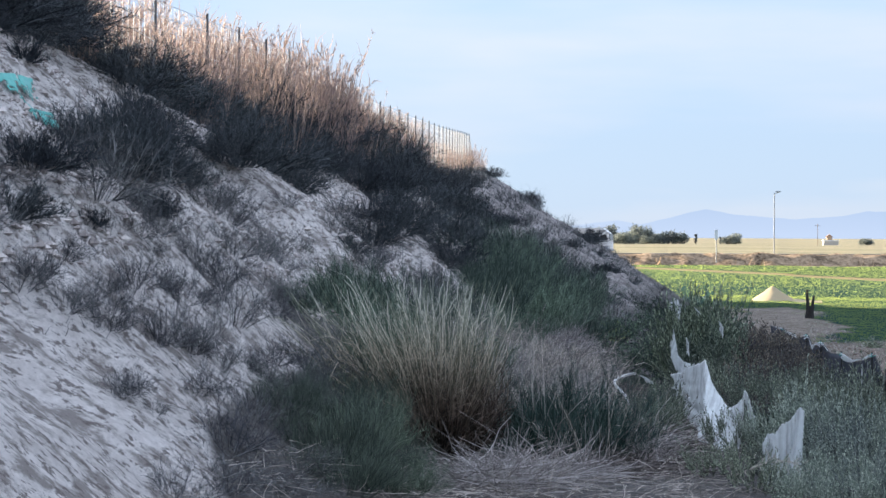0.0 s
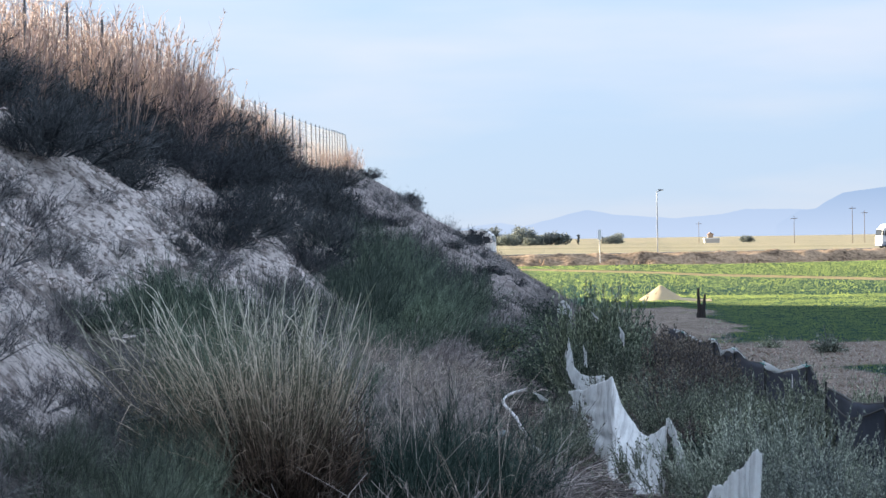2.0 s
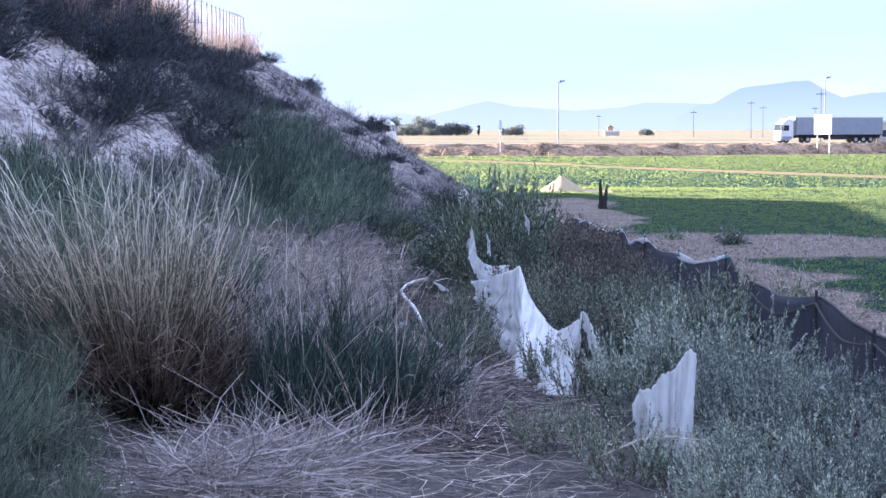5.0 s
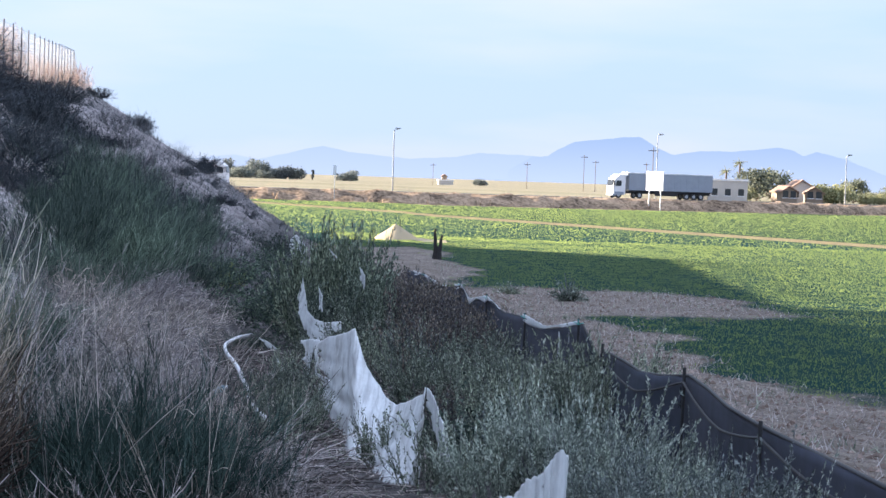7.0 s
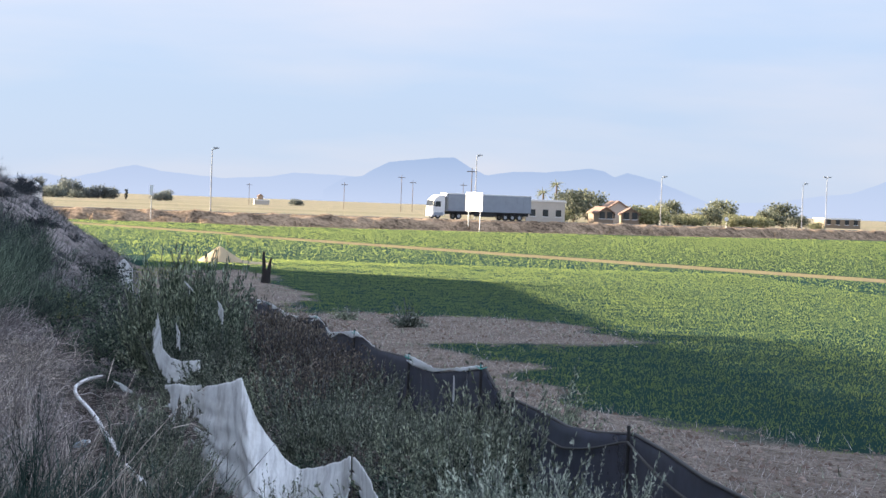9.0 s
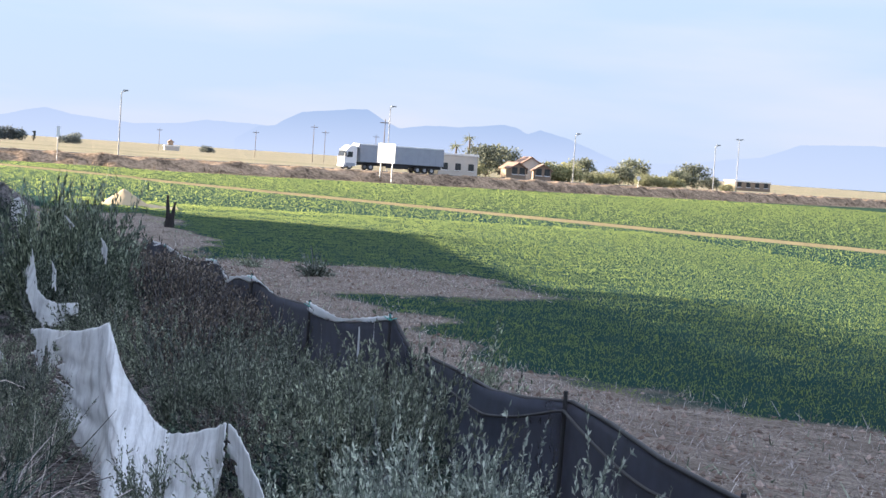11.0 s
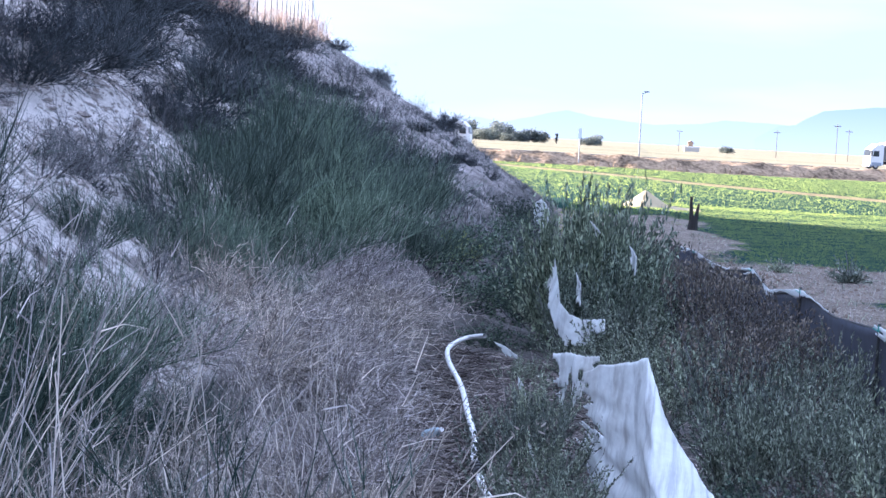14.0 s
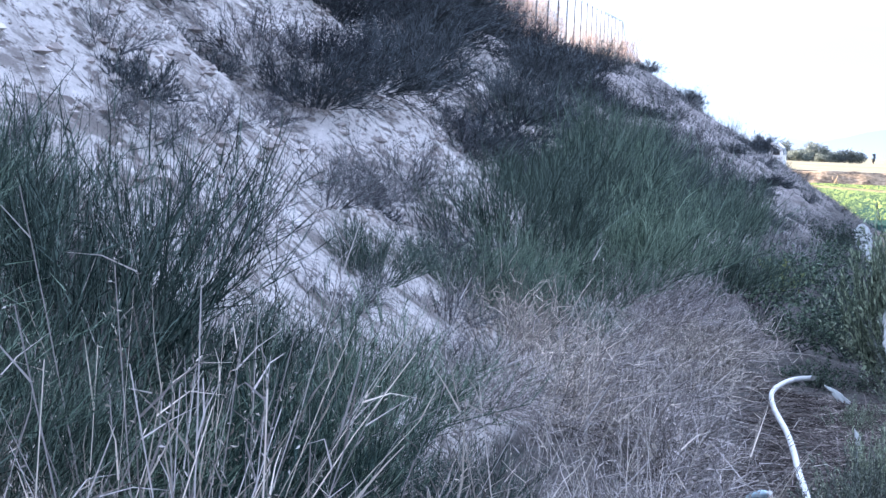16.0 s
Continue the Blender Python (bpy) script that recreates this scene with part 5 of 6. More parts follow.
def tussock():
    rng = np.random.default_rng(101)
    e = thing("grass_tussock", "big ragged tussock, brown at the foot with bleached olive blades", "grass", standing(-2.72, 13.1, 1.3))
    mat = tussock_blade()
    # brown inner strands, darkened to paint in the shade within the tussock
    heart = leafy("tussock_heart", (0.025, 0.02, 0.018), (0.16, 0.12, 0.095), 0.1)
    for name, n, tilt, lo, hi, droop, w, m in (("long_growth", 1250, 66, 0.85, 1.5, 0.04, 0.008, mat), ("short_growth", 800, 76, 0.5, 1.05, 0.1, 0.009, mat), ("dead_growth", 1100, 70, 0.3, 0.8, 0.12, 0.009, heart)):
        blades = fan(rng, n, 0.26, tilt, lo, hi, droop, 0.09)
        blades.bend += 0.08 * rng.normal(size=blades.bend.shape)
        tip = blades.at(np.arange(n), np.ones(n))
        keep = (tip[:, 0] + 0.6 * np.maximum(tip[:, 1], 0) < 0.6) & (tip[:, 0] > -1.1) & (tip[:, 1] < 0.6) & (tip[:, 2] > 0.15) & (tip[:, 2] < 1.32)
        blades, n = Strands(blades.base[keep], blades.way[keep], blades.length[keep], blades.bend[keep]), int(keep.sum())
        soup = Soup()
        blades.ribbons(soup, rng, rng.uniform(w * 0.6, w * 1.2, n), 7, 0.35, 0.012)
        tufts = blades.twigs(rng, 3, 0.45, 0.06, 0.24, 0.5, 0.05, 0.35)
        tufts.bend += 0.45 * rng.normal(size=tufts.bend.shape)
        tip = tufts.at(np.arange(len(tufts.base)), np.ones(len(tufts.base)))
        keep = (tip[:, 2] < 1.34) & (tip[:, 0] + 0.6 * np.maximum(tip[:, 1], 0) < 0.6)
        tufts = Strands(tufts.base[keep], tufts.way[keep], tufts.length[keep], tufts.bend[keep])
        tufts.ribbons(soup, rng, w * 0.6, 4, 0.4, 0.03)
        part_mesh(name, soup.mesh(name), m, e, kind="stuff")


tussock()


def brush(seed):
    rng = np.random.default_rng(seed)
    e = thing("dry_brush", "tangled heap of pale pinkish-grey dry brushwood", "brushwood")
    main = fan(rng, 100, 0.5, 80, 0.4, 0.95, 0.3, 0.3)
    second = main.twigs(rng, 6, 0.6, 0.15, 0.45, 0.05, 0.1, 0.35)
    third = second.twigs(rng, 4, 0.8, 0.08, 0.22, 0.2, 0.0, 0.3)
    soup = Soup()
    main.ribbons(soup, rng, 0.013, 6, 0.4, 0.025)
    part_mesh("stem_growth", soup.mesh("stem_growth"), pale_brush, e, kind="stuff")
    soup = Soup()
    second.ribbons(soup, rng, 0.009, 4, 0.4, 0.05)
    third.ribbons(soup, rng, 0.0065, 2, 0.4, 0.06)
    part_mesh("branchwork", soup.mesh("branchwork"), pale_brush, e, kind="stuff")
    return e


brushes = [brush(111), brush(112)]
plant_all(brushes, [(-3.05, 26.0, 0.5), (-3.2, 21.8, 0.55), (-2.65, 22.1, 0.55), (-2.4, 19.3, 0.55), (-2.3, 17.2, 0.5), (-2.9, 18.3, 0.5), (-3.05, 24.0, 0.55), (-2.0, 15.6, 0.45), (-1.5, 14.6, 0.3), (-3.0, 16.4, 0.5), (-2.85, 14.6, 0.45), (-1.75, 18.4, 0.4), (-3.0, 28.6, 0.5), (-1.2, 16.2, 0.3), (-3.3, 29.6, 0.5), (-0.85, 14.2, 0.3), (-3.5, 15.6, 0.4), (-3.2, 27.4, 0.5), (-2.9, 23.0, 0.5), (-2.3, 20.6, 0.45), (-3.4, 20.6, 0.45), (-2.6, 16.6, 0.5), (-3.5, 26.0, 0.5), (-3.55, 27.7, 0.5), (-3.4, 25.0, 0.5), (-3.5, 28.9, 0.5), (-3.6, 22.8, 0.45), (-3.5, 23.6, 0.5)], 1.0, 11)


def stalk_clump(seed, n=16, heads=True):
    rng = np.random.default_rng(seed)
    e = thing("dry_grass", "sparse clump of tall pale dry grass stalks with seed heads", "grass")
    stalks = fan(rng, n, 0.25, 40, 0.6, 1.2, 0.12, 0.1)
    soup = Soup()
    stalks.ribbons(soup, rng, 0.0055, 4, 0.4)
    stalks.twigs(rng, 3, 0.45, 0.1, 0.3, 0.15, 0.2, 0.3).ribbons(soup, rng, 0.005, 2, 0.2)
    low = fan(rng, 34, 0.25, 70, 0.15, 0.5, 0.4, 0.15)
    low.ribbons(soup, rng, 0.007, 3, 0.2)
    part_mesh("stem_growth", soup.mesh("stem_growth"), straw, e, kind="stuff")
    soup = Soup()
    i = np.arange(0, n, 2)
    tops = Strands(stalks.at(i, np.full(len(i), 0.72)), stalks.along(i, np.ones(len(i))), stalks.length[i] * 0.28, stalks.bend[i] * 0)
    tops.twigs(rng, 9, 0.35, 0.04, 0.1, 0.0, 0.0, 0.4).leaves(soup, rng, 3, 0.008, 0.018, 0.12)
    part_mesh("seed_growth", soup.mesh("seed_growth"), straw, e, kind="stuff")
    return e


stalks = [stalk_clump(121), stalk_clump(122), stalk_clump(123, 9)]
plant_all(stalks, [(-2.2, 15.2, 0.7), (-1.6, 16.4, 0.75), (-2.6, 17.4, 0.7), (-1.9, 18.0, 0.7), (-2.9, 20.0, 0.7), (-2.2, 21.4, 0.6), (-1.25, 13.4, 0.6), (-1.8, 14.2, 0.7), (-1.0, 12.6, 0.5), (-0.9, 15.4, 0.5), (-3.3, 17.8, 0.7), (-2.6, 15.9, 0.75), (-3.1, 15.2, 0.7), (-1.5, 11.5, 0.4), (-1.1, 10.9, 0.35), (-2.5, 13.3, 0.45), (-3.2, 19.2, 0.7), (-2.4, 23.4, 0.55), (-1.35, 12.3, 0.5), (-0.6, 13.2, 0.4), (-1.5, 10.7, 0.45), (-1.7, 10.3, 0.4), (-1.75, 12.2, 0.5), (-1.2, 13.9, 0.4), (-1.95, 14.3, 0.95), (-2.3, 14.7, 1.0), (-1.7, 14.9, 0.9), (-2.5, 15.4, 1.0), (-2.0, 16.6, 0.9), (-2.9, 16.2, 0.95), (-2.6, 14.2, 0.9), (-3.0, 14.6, 0.9), (-2.2, 13.9, 0.8), (-2.75, 15.2, 0.9), (-3.2, 16.8, 0.9), (-2.4, 17.8, 0.8), (-1.8, 16.9, 0.7), (-3.3, 18.6, 0.8), (-2.7, 18.8, 0.7), (-2.1, 19.6, 0.7), (-3.0, 21.2, 0.7), (-2.5, 20.8, 0.7), (-3.0, 15.6, 1.0), (-3.1, 16.2, 1.0), (-2.9, 15.0, 0.9), (-3.3, 16.8, 0.95), (-3.2, 15.1, 0.9), (-2.7, 16.0, 0.95), (-3.4, 17.4, 0.9)], 1.1, 12)


def straw_litter():
    rng = np.random.default_rng(131)
    n = 14000
    x, y = rng.uniform(-3.2, 0.2, n), 6 + 24 * rng.uniform(0, 1, n) ** 1.6
    p = np.stack([x, y, ground_z(x, y) + rng.uniform(0.0, 0.07, n)], 1)
    way = rng.normal(size=(n, 3)) * np.array([1, 1, 0.25])
    soup = Soup()
    Strands(p, way, rng.uniform(0.05, 0.26, n), 0.35 * rng.normal(size=(n, 3)) * np.array([1, 1, 0.3])).ribbons(soup, rng, 0.0048, 2, 0.4)
    ob = new("straw_litter", soup.mesh("straw_litter"))
    ob.data.materials.append(pale_brush)
    tagged(ob, "loose dry straw and twigs strewn over the path", "straw", kind="stuff")


straw_litter()


def straw_mat():
    """A thick mat of flattened straw in front of the tussock and along the path."""
    rng = np.random.default_rng(133)
    n = 6000
    a, r = rng.uniform(0, 6.28, n), np.sqrt(rng.uniform(0, 1, n))
    t = rng.uniform(0, 1, n) ** 1.5
    x, y = -1.95 + 0.5 * t + r * np.cos(a) * 0.42, 10.9 + 1.6 * t + r * np.sin(a) * 0.5
    far = rng.uniform(size=n) < 0.16
    x, y = np.where(far, -1.15 + 0.3 * r * np.cos(a), x), np.where(far, 16.3 + 1.2 * r * np.sin(a), y)
    p = np.stack([x, y, ground_z(x, y) + rng.uniform(0.0, 0.13, n) * (1 - r ** 2)], 1)
    way = rng.normal(size=(n, 3)) * np.array([1, 0.7, 0.18])
    soup = Soup()
    Strands(p, way, rng.uniform(0.15, 0.6, n), 0.3 * rng.normal(size=(n, 3)) * np.array([1, 1, 0.4])).ribbons(soup, rng, 0.0095, 5, 0.5, 0.035)
    ob = new("straw_mat", soup.mesh("straw_mat"))
    ob.data.materials.append(straw)
    tagged(ob, "thick mat of bleached flattened straw beside the tussock", "straw", kind="stuff")


straw_mat()


def path_debris():
    """Dark dead twigs and rotten stalks on the trodden ground between tussock and sheets."""
    rng = np.random.default_rng(135)
    n = 16000
    y = 12.4 + 17 * rng.uniform(0, 1, n) ** 1.3
    x = -1.15 - 0.05 * (y - 12.4) + 0.42 * rng.normal(size=n)
    p = np.stack([x, y, ground_z(x, y) + rng.uniform(0.0, 0.05, n)], 1)
    way = rng.normal(size=(n, 3)) * np.array([1, 1, 0.15])
    soup = Soup()
    Strands(p, way, rng.uniform(0.1, 0.45, n), 0.12 * rng.normal(size=(n, 3)) * np.array([1, 1, 0.4])).ribbons(soup, rng, 0.008, 3, 0.5, 0.03)
    ob = new("twig_debris", soup.mesh("twig_debris"))
    ob.data.materials.append(leafy("rotten_twig", (0.025, 0.022, 0.022), (0.3, 0.265, 0.27), 0.05))
    tagged(ob, "dark dead twigs and rotten stalks covering the path", "debris", kind="stuff")


path_debris()


def scattered(name, label, category, mat, n, xr, yr, lo, hi, width, seed, where=None, tilt=0.5, segs=2):
    rng = np.random.default_rng(seed)
    x, y = rng.uniform(*xr, n), rng.uniform(*yr, n)
    if where:
        k = where(x, y)
        x, y = x[k], y[k]
    p = np.stack([x, y, ground_z(x, y) - 0.01], 1)
    way = np.array([0, 0, 1.0]) + tilt * rng.normal(size=p.shape)
    soup = Soup()
    Strands(p, way, rng.uniform(lo, hi, len(p)), 0.3 * rng.normal(size=p.shape)).ribbons(soup, rng, width, segs, 0.2)
    ob = new(name, soup.mesh(name))
    ob.data.materials.append(mat)
    return tagged(ob, label, category, kind="stuff")


verge_weed = leafy("verge_weed", (0.05, 0.037, 0.025), (0.5, 0.36, 0.24), 0.4)
crop_blade = leafy("crop_blade", (0.012, 0.043, 0.045), (0.014, 0.047, 0.047), 0.6, 0.7, (26.0, 9.5, 2.7))
scattered("crop", "short bright green crop in the field", "crop", crop_blade, 420000, (-4, 34), (24, 125), 0.03, 0.06, 0.02, 141, is_crop, 0.4, 1)
scattered("far_crop", "bright green crop in the sunlit field", "crop", crop_blade, 320000, (-30, 130), (80, 330), 0.05, 0.08, 0.07, 145, lambda x, y: ((y > 120) | (x > 33.5)) & (y < field_edge(x) - 1) & (np.abs(0.884 * x + 0.468 * y - 94.4) > 2.9), 0.4, 1)
scattered("soil_straw", "dry straw bits on the bare soil strip", "straw", straw, 42000, (1.8, 14), (12, 80), 0.05, 0.2, 0.011, 142, lambda x, y: ~is_crop(x, y), 2.0, 1)
scattered("bank_grass", "sparse short dry grass on the pale bank", "grass", grey_twig, 7000, (-10, -3.4), (7, 60), 0.06, 0.22, 0.008, 143, lambda x, y: (x < -3.3 - 0.054 * y) & (ripple(x, y, 1.1, 7) > -0.1), 0.6, 2)
scattered("far_bank_grass", "dry grey grass and low weeds on the far bank", "grass", grey_twig, 60000, (-19, -2.0), (42, 122), 0.1, 0.4, 0.026, 146, lambda x, y: (ground_z(x, y) > 0.25) & (x > crest_x(y)) & (ripple(x, y, 0.7, 3) + 0.6 * ripple(x * 0.4, y, 1.9, 8) > 0.05), 0.7, 1)
soil_clods()
scattered("fringe_straw", "tangled pale straw along the ragged edge of the crop", "straw", straw, 5000, (2.2, 14), (16, 66), 0.06, 0.22, 0.014, 148, lambda x, y: is_crop(x - 0.5, y) != is_crop(x + 0.9, y), 1.2, 1)
scattered("soil_weed", "low grey-green weeds on the bare soil strip", "weeds", salt_leaf, 8000, (1.6, 14), (14, 100), 0.04, 0.16, 0.03, 147, lambda x, y: ~is_crop(x, y) & (ripple(x, y, 0.8, 5) > 0.1), 0.9, 1)
scattered("verge_grass", "tall dry brown weeds along the road's verge", "grass", verge_weed, 60000, (-70, 160), (250, 400), 0.3, 0.9, 0.14, 144, lambda x, y: (y - field_edge(x) > 0.2) & (y - field_edge(x) < 8) & (ripple(x, y, 0.5, 2) > -0.4), 0.5, 1)


# ---- torn plastic sheets ----
def plastic():
    m, n, l, b = material("torn_plastic", 0.55)
    c = n.new("ShaderNodeTexCoord").outputs["Object"]
    across = n.new("ShaderNodeAttribute")
    across.attribute_name = "cloth"
    f1, f2, f3 = grain(n, l, across.outputs["Vector"], 9.0, 5), grain(n, l, c, 14, 5), grain(n, l, across.outputs["Vector"], 2.2, 3)
    # grey streaks down the cloth: grime plus the folds' shade put into colour
    col = mixed(n, l, 0.3, ramp(n, l, f1, (0.35, (0.42, 0.44, 0.45)), (0.52, (0.78, 0.81, 0.815))), ramp(n, l, f2, (0.3, (0.6, 0.59, 0.58)), (0.6, (0.84, 0.85, 0.86))))
    col = mixed(n, l, ramp(n, l, f3, (0.5, (0, 0, 0)), (0.72, (0.6, 0.6, 0.6))), col, (0.44, 0.43, 0.4))
    l.new(col, b.inputs["Base Color"])
    bumped(n, l, b, f2, 0.15, 0.006)
    t = n.new("ShaderNodeBsdfTranslucent")
    l.new(col, t.inputs["Color"])
    x = n.new("ShaderNodeMixShader")
    x.inputs[0].default_value = 0.35
    l.new(b.outputs[0], x.inputs[1])
    l.new(t.outputs[0], x.inputs[2])
    l.new(x.outputs[0], n["Material Output"].inputs[0])
    return m


white_sheet = plastic()


def resample(pts, n):
    p = np.array(pts, float)
    d = np.r_[0, np.cumsum(np.linalg.norm(np.diff(p, axis=0), axis=1))]
    s = np.linspace(0, d[-1], n)
    return np.stack([np.interp(s, d, p[:, k]) for k in range(3)], 1)


def draped(name, label, category, mat, top, bottom, seed, pleat=0.05, ragged=0.12, holes=0.01, cols=70, rows=26, thick=0.004):
    """Cloth that hangs in pleats between two edges, torn along the lower one."""
    rng = np.random.default_rng(seed)
    if len(top) == len(bottom):
        # the folds run from each point of the upper edge to its fellow on the lower one
        k = np.r_[0, np.cumsum(np.linalg.norm(np.diff(np.array(top), axis=0), axis=1))]
        at = np.linspace(0, k[-1], cols)
        a, b = (np.stack([np.interp(at, k, np.array(e)[:, d]) for d in range(3)], 1) for e in (top, bottom))
    else:
        a, b = resample(top, cols), resample(bottom, cols)
    u, v = np.linspace(0, 1, cols)[None, :], np.linspace(0, 1, rows)[:, None]
    p = a[None] * (1 - v[..., None]) + b[None] * v[..., None]
    way = unit(a[-1] - a[0] + 1e-6)
    out = unit(np.cross(way, np.array([0, 0, 1.0])))
    phase = rng.uniform(0, 6.28, 5)
    fold = sum(np.sin(u * f + phase[k] + 0.6 * v * np.sin(u * 7 + k)) * w for k, (f, w) in enumerate(((9, 0.6), (17, 0.5), (29, 0.3), (43, 0.12), (61, 0.06))))
    p = p + out * (pleat * fold * (0.35 + 0.65 * v))[..., None]
    p = p + np.array([0, 0, 1.0]) * (0.004 * np.sin(u * 83 + phase[1]) * (1 - v))[..., None] + 0.0012 * rng.normal(size=p.shape)
    edge = 1 - ragged * np.abs(np.convolve(rng.normal(size=cols + 4), np.ones(5) / 2.2, "valid")) - ragged * 0.3 * rng.uniform(size=cols)
    size = 0.35 * float(np.linalg.norm(p[0, 0] - p[-1, 0]) + np.linalg.norm(p[0, -1] - p[-1, -1]))
    crumple = ripple(u * 9 + v * 2, v * 7 + u * 3, 1.6, seed) + 0.5 * ripple(u * 21, v * 15, 1.7, seed + 3)
    p = p + out * (pleat * 0.35 * min(1.0, size * 3) * crumple * (0.2 + v))[..., None]
    rim = [ragged * 0.45 * np.abs(np.convolve(rng.normal(size=rows + 4), np.ones(5) / 2.2, "valid")) for _ in range(2)]
    i = (np.arange(rows - 1)[:, None] * cols + np.arange(cols - 1)).reshape(-1)
    keep = []
    hole = [(rng.uniform(0.05, 0.95), rng.uniform(0.15, 0.9), rng.uniform(0.3, 1) * holes) for _ in range(5)]
    for q in i:
        r, c = divmod(int(q), cols)
        cu, cv = c / cols, r / rows
        if cv < edge[c] and rim[0][r] * min(1.0, cv * 5) < cu < 1 - rim[1][r] * min(1.0, cv * 5) and all(((cu - hu) ** 2 + ((cv - hv) * 0.6) ** 2) > hr * hr for hu, hv, hr in hole):
            keep.append((q, q + 1, q + 1 + cols, q + cols))
    me = bpy.data.meshes.new(name)
    me.from_pydata(p.reshape(-1, 3).tolist(), [], keep)
    me.polygons.foreach_set("use_smooth", np.ones(len(keep), bool))
    # cloth: metres along the upper edge, and a sixth of the metres down
    wide, deep = float(np.linalg.norm(np.diff(a, axis=0), axis=1).sum()), float(np.linalg.norm(a - b, axis=1).mean())
    cloth = np.stack(np.broadcast_arrays(u * wide + 3.7 * seed, v * deep / 6, np.zeros((1, 1))), -1)
    me.attributes.new("cloth", "FLOAT_VECTOR", "POINT").data.foreach_set("vector", cloth.astype(np.float32).ravel())
    me.materials.append(mat)
    ob = tagged(new(name, me), label, category)
    s = ob.modifiers.new("thickness", "SOLIDIFY")
    s.thickness = thick
    return ob


draped("plastic_sheet", "torn white plastic sheet draped over bushes in a long sag", "plastic sheet", white_sheet,
    [(-0.91, 21.5, 2.22), (-0.8, 21.16, 2.32), (-0.67, 20.74, 2.39), (-0.55, 20.3, 2.48), (-0.48, 20.03, 2.36), (-0.39, 19.66, 2.21), (-0.31, 19.28, 2.1), (-0.22, 18.83, 2.04), (-0.14, 18.3, 2.04), (-0.05, 17.56, 2.16), (0.01, 16.8, 2.32), (0.05, 16.18, 2.43)],
    [(-0.93, 21.3, 1.8), (-0.84, 20.8, 1.68), (-0.72, 19.9, 1.63), (-0.58, 18.7, 1.66), (-0.5, 18.0, 1.69), (-0.43, 17.4, 1.71), (-0.36, 16.9, 1.73), (-0.3, 16.55, 1.75), (-0.24, 16.2, 1.77), (-0.17, 15.9, 1.8), (-0.1, 15.6, 1.83), (-0.02, 15.4, 1.9)], 151, 0.07, 0.07, 0.008, 170, 48)
draped("plastic_sheet", "torn corner of white plastic hanging in a narrow strip", "plastic sheet", white_sheet,
    [(0.05, 16.18, 2.44), (0.09, 15.8, 2.4), (0.13, 15.4, 2.32), (0.16, 15.2, 2.24)], [(0.06, 16.1, 2.2), (0.1, 15.7, 2.16), (0.15, 15.3, 2.08), (0.18, 15.1, 1.98)], 152, 0.02, 0.2, 0.02, 24, 14)
draped("plastic_sheet", "torn white plastic sheet hooked up on a bush", "plastic sheet", white_sheet,
    [(-1.42, 29.0, 2.47), (-1.36, 29.05, 2.18), (-1.34, 29.0, 1.99), (-1.23, 28.95, 1.88), (-1.06, 28.9, 1.84), (-0.86, 28.8, 1.87)],
    [(-1.48, 29.0, 2.2), (-1.45, 29.0, 1.95), (-1.38, 28.95, 1.72), (-1.26, 28.9, 1.56), (-1.05, 28.8, 1.58), (-0.85, 28.7, 1.73)], 153, 0.03, 0.18, 0.02, 50, 20)
draped("plastic_sheet", "shredded strip of white plastic between bushes", "plastic sheet", white_sheet,
    [(-1.23, 24.6, 1.97), (-1.09, 24.5, 2.0), (-0.94, 24.4, 1.99), (-0.84, 24.2, 2.02)], [(-1.2, 24.5, 1.55), (-1.08, 24.4, 1.52), (-0.97, 24.2, 1.66), (-0.82, 24.0, 1.76)], 154, 0.04, 0.32, 0.07, 50, 22)
draped("plastic_sheet", "crumpled white plastic caught on a far bush", "plastic sheet", white_sheet,
    [(-3.73, 68.0, 1.43), (-3.6, 68.0, 1.66), (-3.45, 67.9, 1.74), (-3.3, 67.9, 1.62), (-3.16, 67.8, 1.4)], [(-3.66, 68.0, 1.05), (-3.5, 67.9, 0.85), (-3.4, 67.9, 0.72), (-3.28, 67.8, 0.66), (-3.14, 67.8, 0.62)], 155, 0.06, 0.15, 0.02, 30, 18)
draped("plastic_sheet", "torn peak of thin white plastic rising from the bushes", "plastic sheet", white_sheet,
    [(0.27, 12.06, 2.3), (0.31, 12.07, 2.39), (0.37, 12.03, 2.4), (0.43, 12.04, 2.48), (0.49, 11.98, 2.51), (0.55, 12.02, 2.59), (0.585, 12.0, 2.635), (0.615, 11.97, 2.6)],
    [(0.3, 12.0, 1.9), (0.33, 12.0, 1.85), (0.38, 11.95, 1.78), (0.43, 11.95, 1.72), (0.47, 11.92, 1.72), (0.5, 11.9, 1.72), (0.53, 11.9, 1.7), (0.56, 11.85, 1.72)], 156, 0.05, 0.05, 0.012, 90, 60)
